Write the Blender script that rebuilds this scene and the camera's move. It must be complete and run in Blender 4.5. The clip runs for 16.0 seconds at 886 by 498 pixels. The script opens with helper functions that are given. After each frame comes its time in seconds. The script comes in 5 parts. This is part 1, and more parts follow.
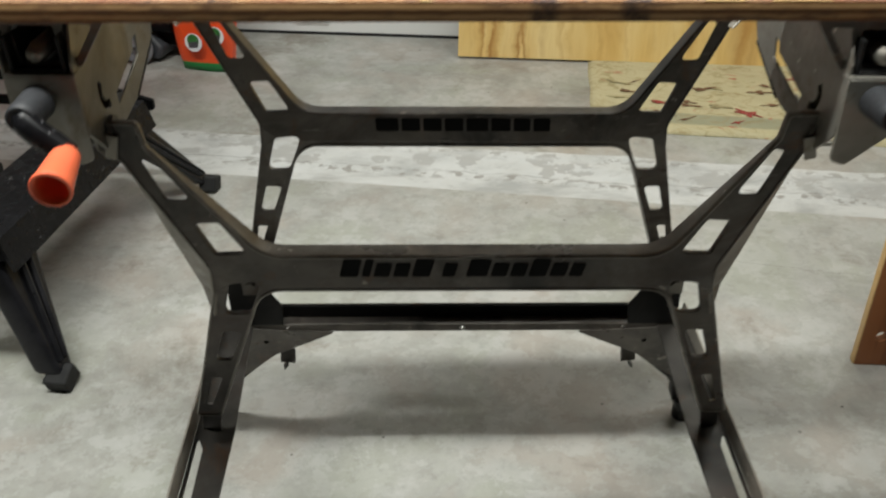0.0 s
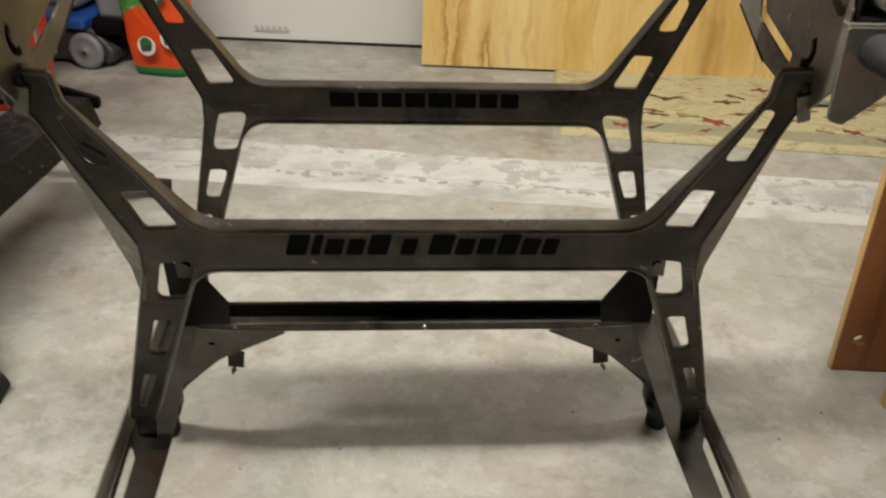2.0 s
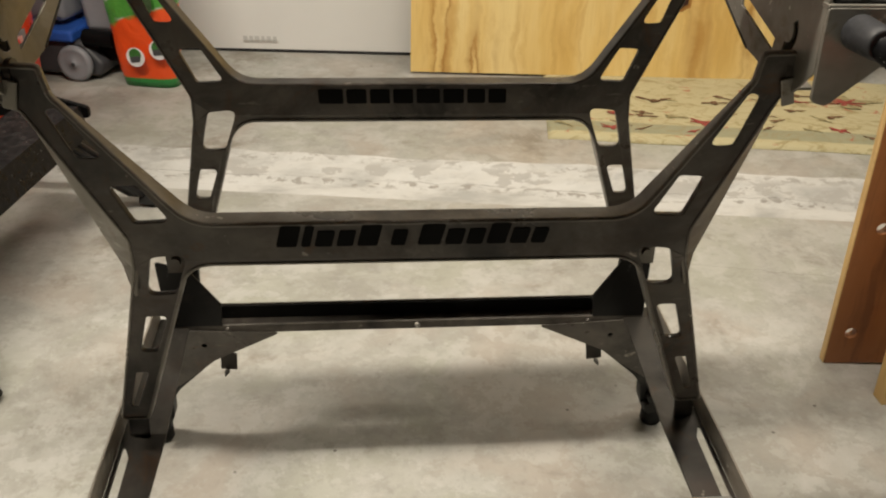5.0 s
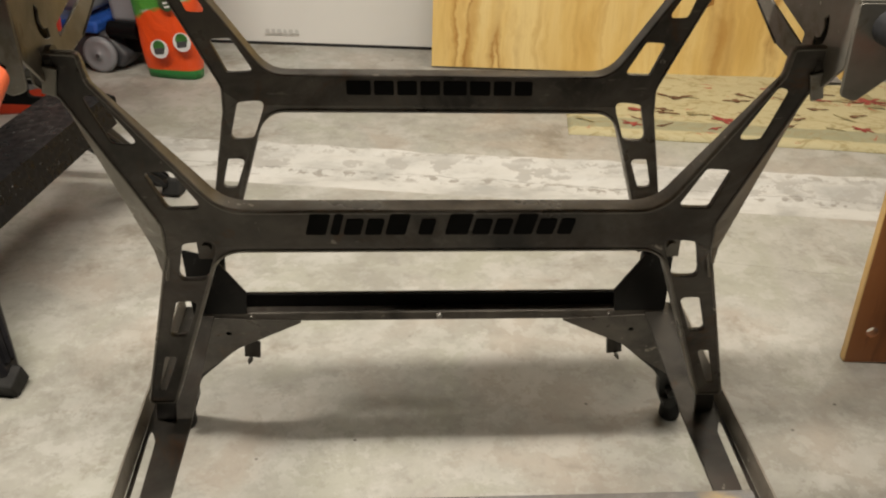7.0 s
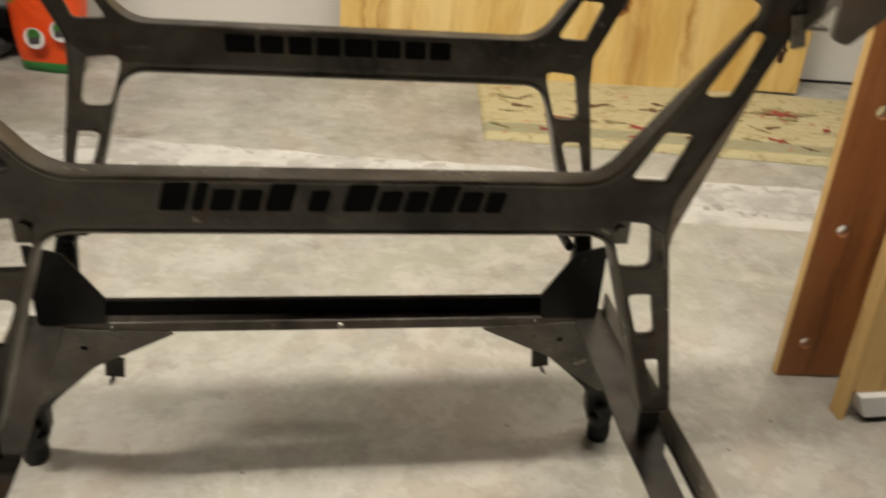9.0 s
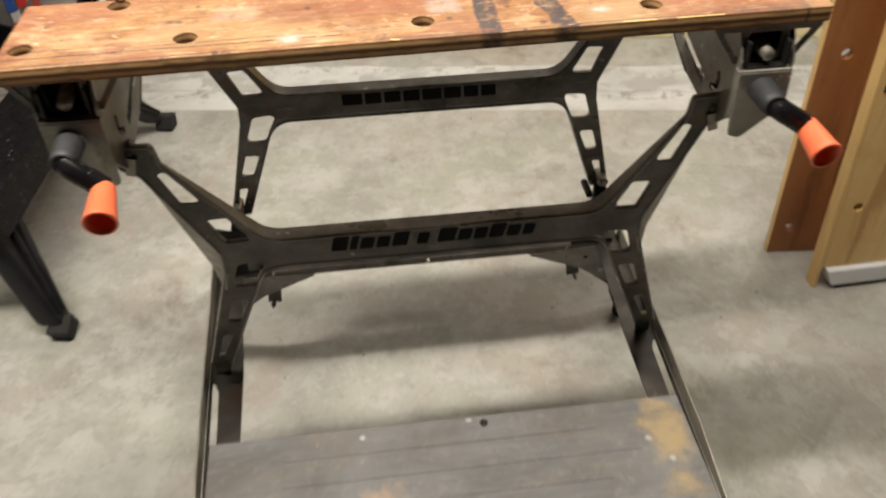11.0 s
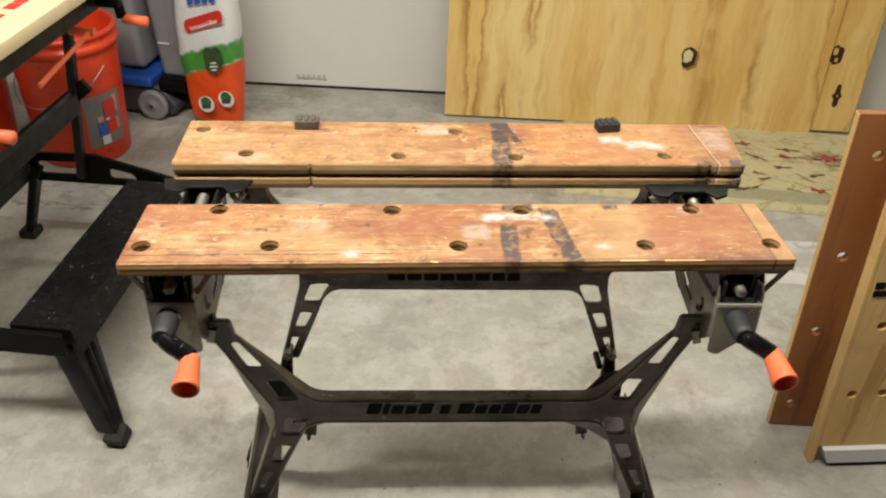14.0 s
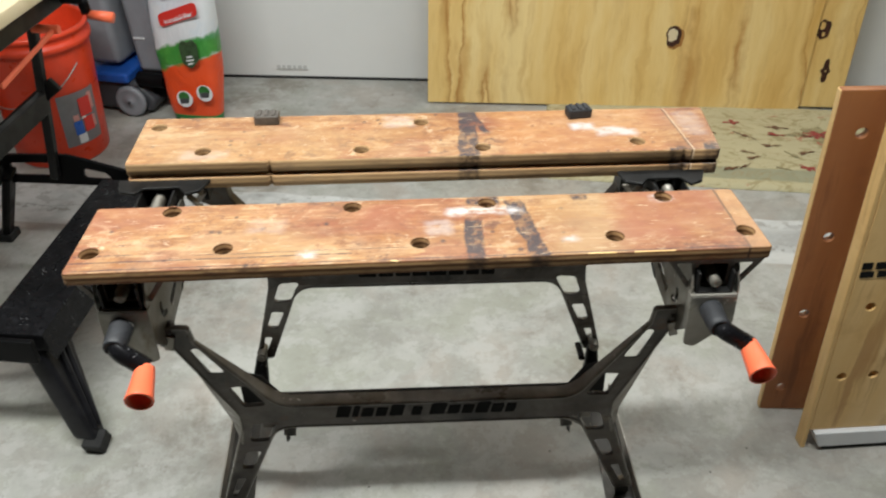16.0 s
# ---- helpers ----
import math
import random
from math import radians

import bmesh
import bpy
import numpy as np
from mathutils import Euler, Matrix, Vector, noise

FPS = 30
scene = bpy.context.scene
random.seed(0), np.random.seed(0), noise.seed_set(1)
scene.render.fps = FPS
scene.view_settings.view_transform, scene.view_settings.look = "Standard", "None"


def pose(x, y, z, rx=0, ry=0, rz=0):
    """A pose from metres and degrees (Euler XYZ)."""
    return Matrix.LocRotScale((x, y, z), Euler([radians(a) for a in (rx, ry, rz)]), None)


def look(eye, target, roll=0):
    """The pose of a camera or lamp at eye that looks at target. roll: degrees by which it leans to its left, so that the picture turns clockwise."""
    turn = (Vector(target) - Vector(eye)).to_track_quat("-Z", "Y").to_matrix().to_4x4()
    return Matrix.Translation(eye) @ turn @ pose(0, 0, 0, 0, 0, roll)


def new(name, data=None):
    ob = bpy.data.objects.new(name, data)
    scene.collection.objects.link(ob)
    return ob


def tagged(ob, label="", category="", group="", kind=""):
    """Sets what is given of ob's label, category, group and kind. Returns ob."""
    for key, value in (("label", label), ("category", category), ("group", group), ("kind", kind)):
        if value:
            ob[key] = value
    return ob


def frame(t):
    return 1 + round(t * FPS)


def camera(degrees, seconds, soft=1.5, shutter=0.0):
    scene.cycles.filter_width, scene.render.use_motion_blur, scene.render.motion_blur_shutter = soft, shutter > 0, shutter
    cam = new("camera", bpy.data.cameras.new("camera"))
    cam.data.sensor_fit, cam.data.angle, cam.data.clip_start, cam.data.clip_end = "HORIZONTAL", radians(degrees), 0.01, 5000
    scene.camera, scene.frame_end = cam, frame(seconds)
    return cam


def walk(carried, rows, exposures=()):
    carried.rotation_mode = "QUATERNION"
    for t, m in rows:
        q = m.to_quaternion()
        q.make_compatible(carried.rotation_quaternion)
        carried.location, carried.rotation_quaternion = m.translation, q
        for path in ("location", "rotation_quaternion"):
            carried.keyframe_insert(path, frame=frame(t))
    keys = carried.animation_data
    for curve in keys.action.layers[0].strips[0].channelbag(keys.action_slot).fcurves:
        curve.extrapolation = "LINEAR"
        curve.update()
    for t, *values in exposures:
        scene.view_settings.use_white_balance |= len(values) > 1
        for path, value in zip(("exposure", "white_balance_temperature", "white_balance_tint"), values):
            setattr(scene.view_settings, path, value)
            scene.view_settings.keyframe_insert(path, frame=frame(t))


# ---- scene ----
cam = camera(56.6, 16.0, soft=2.1, shutter=1.0)
PATH = [
    (0, (0.133, 0.054, 0.958), (0.15, 1.723, -0.143), 0.9),
    (0.5, (0.118, 0.056, 0.922), (0.132, 1.73, -0.172), 1.0),
    (1, (0.12, 0.068, 0.909), (0.149, 1.747, -0.177), 0.9),
    (1.5, (0.135, 0.085, 0.901), (0.197, 1.788, -0.146), 0.5),
    (2, (0.139, 0.094, 0.882), (0.241, 1.796, -0.164), 2.4),
    (2.5, (0.141, 0.088, 0.862), (0.267, 1.772, -0.209), 3.4),
    (3, (0.146, 0.084, 0.869), (0.274, 1.778, -0.186), 3.0),
    (5.3, (0.141, 0.082, 0.868), (0.254, 1.801, -0.148), 1.4),
    (5.5, (0.141, 0.081, 0.877), (0.251, 1.802, -0.136), 1.3),
    (6, (0.145, 0.07, 0.871), (0.261, 1.782, -0.156), 2.2),
    (6.5, (0.138, 0.066, 0.866), (0.226, 1.766, -0.185), 1.9),
    (7, (0.131, 0.074, 0.867), (0.213, 1.786, -0.163), 1.8),
    (7.5, (0.136, 0.077, 0.887), (0.232, 1.765, -0.181), 2.2),
    (8, (0.136, 0.091, 0.805), (0.285, 1.83, -0.171), 2.9),
    (8.5, (0.151, 0.173, 0.754), (0.48, 1.897, -0.205), 5.9),
    (9, (0.146, 0.184, 0.77), (0.444, 1.907, -0.202), 5.5),
    (9.2, (0.126, 0.175, 0.782), (0.347, 1.921, -0.168), 4.7),
    (11.3, (0.101, -0.042, 1.164), (0.228, 1.406, -0.211), -1.3),
    (11.5, (0.111, -0.067, 1.179), (0.182, 1.379, -0.201), -0.1),
    (12, (0.147, -0.095, 1.169), (0.178, 1.354, -0.209), 5.5),
    (12.5, (0.159, -0.093, 1.168), (0.113, 1.227, -0.334), -0.2),
    (13, (0.109, -0.1, 1.227), (0.207, 1.383, -0.112), -1.1),
    (13.5, (0.098, -0.083, 1.284), (0.202, 1.536, 0.115), -0.6),
    (14, (0.104, -0.073, 1.294), (0.171, 1.567, 0.151), 2.5),
    (14.5, (0.129, -0.051, 1.299), (0.205, 1.583, 0.149), 0.7),
    (15, (0.137, -0.041, 1.29), (0.198, 1.571, 0.107), 0.1),
    (15.5, (0.137, -0.039, 1.285), (0.194, 1.571, 0.1), 0.6),
    (16, (0.145, -0.039, 1.285), (0.214, 1.581, 0.114), 0.8),
]
EXPOSURES = [(0, -0.04, 6050, 5), (1.5, 0.06, 6600, 8), (3, 0.08, 6900, 10), (5.5, 0.12, 7150, 11), (7, 0.12, 7050, 11), (9, 0.15, 7250, 11), (11.5, 0.06, 6700, 11), (12.5, 0.05, 6400, 9), (14, 0.05, 6900, 8), (15, 0.05, 6300, 6), (15.5, 0.05, 6250, 6), (16, 0.05, 5950, 6)]
walk(cam, [(t, look(eye, target, roll)) for t, eye, target, roll in PATH], EXPOSURES)

# ---- light: the garage's ceiling lamps and a dim surround ----
world = bpy.data.worlds.new("world")
scene.world = world
world.use_nodes = True
world.node_tree.nodes["Background"].inputs["Color"].default_value = (0.9, 0.95, 1.0, 1)
world.node_tree.nodes["Background"].inputs["Strength"].default_value = 0.01


def ceiling_lamp(x, y, z, length, turn, watts, colour=(1.0, 0.95, 0.86)):
    """A long tube lamp under the ceiling, along x when turn is 0."""
    data = bpy.data.lights.new("ceiling_lamp", "AREA")
    data.shape, data.size, data.size_y, data.energy, data.color = "RECTANGLE", length, 0.07, watts, colour
    ob = new("ceiling_lamp", data)
    ob.matrix_basis = pose(x, y, z, 0, 0, turn)
    return ob


ceiling_lamp(-0.66, 0.55, 2.32, 1.2, 6, 51)
ceiling_lamp(0.45, 0.60, 2.32, 1.1, -3, 27)
ceiling_lamp(1.05, 2.10, 2.32, 1.3, -3, 16)

# ---- materials ----


class Mat:
    """A node material with short calls for the nodes."""

    def __init__(self, name, rough=0.6, metal=0.0):
        self.mat = bpy.data.materials.new(name)
        self.mat.use_nodes = True
        self.nt = self.mat.node_tree
        self.b = self.nt.nodes["Principled BSDF"]
        self.b.inputs["Roughness"].default_value = rough
        self.b.inputs["Metallic"].default_value = metal
        self.co = self.nt.nodes.new("ShaderNodeTexCoord").outputs["Object"]

    def put(self, node, key, v):
        s = node.inputs[key]
        if isinstance(v, bpy.types.NodeSocket):
            self.nt.links.new(v, s)
        else:
            s.default_value = v

    def scaled(self, sx, sy, sz, at=(0, 0, 0), vec=None, turn=(0, 0, 0)):
        n = self.nt.nodes.new("ShaderNodeMapping")
        self.put(n, "Vector", vec or self.co)
        n.inputs["Scale"].default_value = (sx, sy, sz)
        n.inputs["Location"].default_value = at
        n.inputs["Rotation"].default_value = turn
        return n.outputs["Vector"]

    def noise(self, scale, detail=4.0, rough=0.55, vec=None, warp=0.0):
        n = self.nt.nodes.new("ShaderNodeTexNoise")
        self.put(n, "Vector", vec or self.co)
        n.inputs["Scale"].default_value = scale
        n.inputs["Detail"].default_value = detail
        n.inputs["Roughness"].default_value = rough
        n.inputs["Distortion"].default_value = warp
        return n.outputs["Fac"]

    def voronoi(self, scale, vec=None, feature="F1", out="Distance"):
        n = self.nt.nodes.new("ShaderNodeTexVoronoi")
        n.feature = feature
        self.put(n, "Vector", vec or self.co)
        n.inputs["Scale"].default_value = scale
        return n.outputs[out]

    def wave(self, scale, warp, detail, vec=None, axis="X"):
        n = self.nt.nodes.new("ShaderNodeTexWave")
        n.bands_direction = axis
        self.put(n, "Vector", vec or self.co)
        n.inputs["Scale"].default_value = scale
        n.inputs["Distortion"].default_value = warp
        n.inputs["Detail"].default_value = detail
        n.inputs["Detail Scale"].default_value = 1.2
        return n.outputs["Fac"]

    def ramp(self, fac, *stops):
        n = self.nt.nodes.new("ShaderNodeValToRGB")
        self.put(n, "Fac", fac)
        e = n.color_ramp.elements
        while len(e) < len(stops):
            e.new(0.5)
        for el, (p, c) in zip(e, stops):
            el.position = p
            el.color = (*c, 1) if isinstance(c, tuple) else (c, c, c, 1)
        return n.outputs["Color"]

    def mix(self, fac, a, b, blend="MIX"):
        n = self.nt.nodes.new("ShaderNodeMix")
        n.data_type, n.blend_type = "RGBA", blend
        self.put(n, 0, fac)
        self.put(n, 6, a if isinstance(a, bpy.types.NodeSocket) else (*a, 1))
        self.put(n, 7, b if isinstance(b, bpy.types.NodeSocket) else (*b, 1))
        return n.outputs[2]

    def math(self, op, a, b=0.0, clamp=False):
        n = self.nt.nodes.new("ShaderNodeMath")
        n.operation, n.use_clamp = op, clamp
        self.put(n, 0, a)
        self.put(n, 1, b)
        return n.outputs[0]

    def axis(self, k, vec=None):
        n = self.nt.nodes.new("ShaderNodeSeparateXYZ")
        self.put(n, 0, vec or self.co)
        return n.outputs[k]

    def band(self, value, lo, hi, soft):
        """1 between lo and hi of value, with soft ends."""
        up = self.nt.nodes.new("ShaderNodeMapRange")
        self.put(up, "Value", value)
        up.inputs["From Min"].default_value, up.inputs["From Max"].default_value = lo - soft, lo + soft
        down = self.nt.nodes.new("ShaderNodeMapRange")
        self.put(down, "Value", value)
        down.inputs["From Min"].default_value, down.inputs["From Max"].default_value = hi + soft, hi - soft
        return self.math("MULTIPLY", up.outputs[0], down.outputs[0])

    def colour(self, v):
        self.put(self.b, "Base Color", v if isinstance(v, bpy.types.NodeSocket) else (*v, 1))
        return self

    def rough(self, v):
        self.put(self.b, "Roughness", v)
        return self

    def bump(self, height, strength=0.3, dist=0.002):
        n = self.nt.nodes.new("ShaderNodeBump")
        n.inputs["Strength"].default_value, n.inputs["Distance"].default_value = strength, dist
        self.put(n, "Height", height)
        self.put(self.b, "Normal", n.outputs[0])
        return self


def concrete():
    m = Mat("concrete", 0.75)
    big = m.noise(1.7, 6, 0.6, warp=0.5)
    mid = m.noise(5.5, 7, 0.6, warp=0.3)
    small = m.noise(17, 8, 0.72, warp=0.2)
    fine = m.noise(75, 5, 0.65)
    base = m.ramp(big, (0.3, (0.300, 0.294, 0.264)), (0.5, (0.372, 0.368, 0.338)), (0.7, (0.430, 0.428, 0.400)))
    base = m.mix(m.ramp(mid, (0.50, 0.0), (0.66, 0.6)), base, (0.255, 0.249, 0.221))
    base = m.mix(m.ramp(mid, (0.34, 0.55), (0.47, 0.0)), base, (0.490, 0.490, 0.462))
    base = m.mix(m.ramp(small, (0.53, 0.0), (0.66, 0.4)), base, (0.250, 0.244, 0.216))
    base = m.mix(m.ramp(small, (0.34, 0.4), (0.47, 0.0)), base, (0.506, 0.502, 0.479))
    base = m.mix(m.ramp(fine, (0.5, 0.0), (0.72, 0.3)), base, (0.244, 0.240, 0.221))
    hue = m.noise(4.3, 4, 0.55, m.scaled(1, 1, 1, (6, 4, 0)), 0.6)
    base = m.mix(m.ramp(hue, (0.50, 0.0), (0.64, 0.55)), base, (0.395, 0.345, 0.300))
    base = m.mix(m.ramp(hue, (0.36, 0.5), (0.48, 0.0)), base, (0.355, 0.365, 0.300))
    flake = m.noise(11, 10, 0.72, m.scaled(1, 1, 1, (2, 9, 0)), 0.15)
    base = m.mix(m.math("MULTIPLY", m.ramp(flake, (0.505, 0.0), (0.525, 0.55)), m.ramp(mid, (0.4, 1.0), (0.6, 0.3))), base, (0.488, 0.488, 0.466))
    crust = m.noise(27, 9, 0.75, m.scaled(1, 1, 1, (5, 3, 0)), 0.1)
    base = m.mix(m.ramp(crust, (0.55, 0.0), (0.61, 0.25)), base, (0.226, 0.219, 0.194))
    base = m.mix(m.ramp(crust, (0.37, 0.25), (0.42, 0.0)), base, (0.524, 0.524, 0.506))
    stain = m.math("MULTIPLY", m.ramp(m.noise(3.1, 6, 0.7, m.scaled(1, 1, 1, (7, 2, 0)), 0.4), (0.56, 0.0), (0.66, 0.8)), m.ramp(small, (0.38, 0.25), (0.56, 1.0)))
    base = m.mix(stain, base, (0.21, 0.19, 0.155))
    specks = m.ramp(m.voronoi(16), (0.035, 1.0), (0.05, 0.0))
    specks = m.math("MULTIPLY", specks, m.ramp(m.noise(5, 2), (0.5, 0.0), (0.56, 1.0)))
    base = m.mix(specks, base, (0.1, 0.09, 0.08))
    wander = m.math("MULTIPLY", m.math("SUBTRACT", m.noise(9, 4, 0.6), 0.5), 0.05)
    off = m.math("ADD", m.math("ADD", m.axis(1), m.math("MULTIPLY", m.axis(0), 0.19)), wander)
    line = m.math("MULTIPLY", m.band(off, 1.6125, 1.6135, 0.0008), m.band(m.axis(0), 0.6, 1.25, 0.05))
    m.colour(m.mix(m.math("MULTIPLY", line, 0.6), base, (0.12, 0.11, 0.1)))
    m.rough(m.ramp(mid, (0.3, 0.5), (0.7, 0.8)))
    m.bump(m.math("ADD", m.math("MULTIPLY", small, 0.6), fine), 0.25, 0.002)
    return m.mat


def patched_concrete():
    m = Mat("patched_concrete", 0.85)
    long = m.scaled(1, 2.2, 1, turn=(0, 0, 0.11))
    big = m.noise(5, 6, 0.62, long, 0.4)
    mid = m.noise(24, 7, 0.68, long, 0.3)
    base = m.ramp(big, (0.34, (0.40, 0.40, 0.385)), (0.5, (0.57, 0.57, 0.55)), (0.66, (0.63, 0.63, 0.615)))
    base = m.mix(m.ramp(mid, (0.54, 0.0), (0.68, 0.5)), base, (0.38, 0.375, 0.36))
    # chips and a crack along the two edges of the patch
    off = m.math("ADD", m.math("ADD", m.axis(1), m.math("MULTIPLY", m.axis(0), 0.115)), m.math("MULTIPLY", m.math("SUBTRACT", m.noise(7, 5, 0.6), 0.5), 0.04))
    chips = m.ramp(m.noise(30, 5, 0.65, m.scaled(1, 1.6, 1, (3, 1, 0))), (0.53, 0.0), (0.57, 0.85))
    for lo, hi, a in ((1.835, 1.862, 0.9), (1.925, 1.945, 0.7)):
        base = m.mix(m.math("MULTIPLY", m.math("MULTIPLY", chips, m.band(off, lo, hi, 0.008)), a), base, (0.27, 0.25, 0.225))
    broad = m.ramp(m.noise(11, 6, 0.6, m.scaled(1, 1.5, 1, (1, 6, 0)), 0.2), (0.535, 0.0), (0.555, 0.8))
    base = m.mix(m.math("MULTIPLY", broad, m.band(off, 1.858, 1.925, 0.010)), base, (0.40, 0.39, 0.37))
    crack = m.math("MULTIPLY", m.band(off, 1.861, 1.8625, 0.001), m.ramp(m.noise(6, 3), (0.4, 0.1), (0.55, 0.8)))
    base = m.mix(crack, base, (0.12, 0.11, 0.10))
    m.colour(base)
    m.bump(m.math("ADD", m.math("MULTIPLY", big, 0.5), mid), 0.6, 0.005)
    return m.mat


def worn_steel(name, dark, light, rust, metal=0.35, rough=0.45):
    """Painted or plated sheet steel with rub marks and a little rust."""
    m = Mat(name, rough, metal)
    big = m.noise(9, 5, 0.6, warp=0.5)
    fine = m.noise(70, 4, 0.65)
    base = m.mix(m.ramp(big, (0.35, 0.0), (0.7, 1.0)), dark, light)
    base = m.mix(m.ramp(fine, (0.6, 0.0), (0.75, 0.5)), base, light)
    base = m.mix(m.ramp(m.noise(14, 6, 0.7, warp=1.0), (0.57, 0.0), (0.70, 0.8)), base, rust)
    scuff = m.ramp(m.noise(22, 5, 0.7, m.scaled(1, 1, 5)), (0.64, 0.0), (0.72, 0.6))
    base = m.mix(scuff, base, tuple(min(1.0, v * 1.7) for v in light))
    soil = m.ramp(m.noise(6, 7, 0.7, m.scaled(1, 1, 1.4, (3, 8, 1)), 0.7), (0.50, 0.0), (0.66, 0.75))
    base = m.mix(soil, base, tuple(0.55 * d + 0.25 * r for d, r in zip(dark, rust)))
    nick = m.ramp(m.noise(48, 3, 0.6, m.scaled(1, 1, 1, (1, 4, 2)), 0.3), (0.70, 0.0), (0.73, 0.8))
    base = m.mix(nick, base, tuple(min(1.0, v * 2.0) for v in light))
    m.colour(base)
    m.rough(m.ramp(m.noise(25, 4), (0.3, rough - 0.12), (0.7, rough + 0.18)))
    m.bump(fine, 0.12, 0.0008)
    return m.mat


def tread_steel():
    m = Mat("scuffed_tread", 0.55, 0.2)
    streak = m.noise(12, 5, 0.6, m.scaled(1, 9, 1))
    big = m.noise(7, 5, 0.6, warp=0.6)
    base = m.ramp(big, (0.35, (0.120, 0.120, 0.122)), (0.7, (0.175, 0.176, 0.180)))
    base = m.mix(m.ramp(streak, (0.5, 0.0), (0.8, 0.5)), base, (0.23, 0.225, 0.22))
    haze = m.ramp(m.noise(8, 6, 0.7, m.scaled(1, 1.5, 1, (4, 4, 0)), 0.4), (0.47, 0.0), (0.66, 0.7))
    base = m.mix(haze, base, (0.170, 0.146, 0.124))
    base = m.mix(m.ramp(m.noise(60, 6, 0.75), (0.55, 0.0), (0.7, 0.5)), base, (0.26, 0.25, 0.24))
    x, y = m.axis(0), m.axis(1)
    warp = m.math("MULTIPLY", m.math("SUBTRACT", m.noise(26, 6, 0.7), 0.5), 0.09)
    xs = m.math("ADD", x, warp)
    ys = m.math("ADD", y, warp)

    def spot(x0, x1, y0, y1, soft=0.011):
        return m.math("MULTIPLY", m.band(xs, x0, x1, soft), m.band(ys, y0, y1, soft))

    tan = (0.40, 0.29, 0.14)
    pink = (0.46, 0.29, 0.18)
    for area, col in (((0.25, 0.297, -0.13, -0.045), tan), ((0.255, 0.295, -0.185, -0.15), tan), ((-0.110, -0.060, -0.158, -0.134), pink), ((-0.300, -0.280, -0.158, -0.135), tan)):
        base = m.mix(m.math("MULTIPLY", m.math("MULTIPLY", spot(*area), m.ramp(m.noise(34, 6, 0.7), (0.36, 0.35), (0.55, 1.0))), 0.75), base, col)
    dull = m.ramp(m.noise(5, 6, 0.68, m.scaled(1, 2.2, 1, (8, 1, 0)), 0.5), (0.50, 0.0), (0.62, 0.55))
    base = m.mix(dull, base, (0.088, 0.082, 0.078))
    rub = m.ramp(m.noise(30, 5, 0.7, m.scaled(1, 1.6, 1, (1, 6, 0)), 0.3), (0.57, 0.0), (0.68, 0.5))
    base = m.mix(rub, base, (0.25, 0.232, 0.215))
    specks = m.math("MULTIPLY", m.ramp(m.math("ADD", m.voronoi(34), m.math("MULTIPLY", m.noise(120, 3), 0.16)), (0.14, 0.8), (0.25, 0.0)), m.ramp(m.noise(13, 2), (0.53, 0.0), (0.6, 1.0)))
    base = m.mix(specks, base, (0.55, 0.54, 0.52))
    m.colour(base)
    m.bump(streak, 0.2, 0.001)
    return m.mat


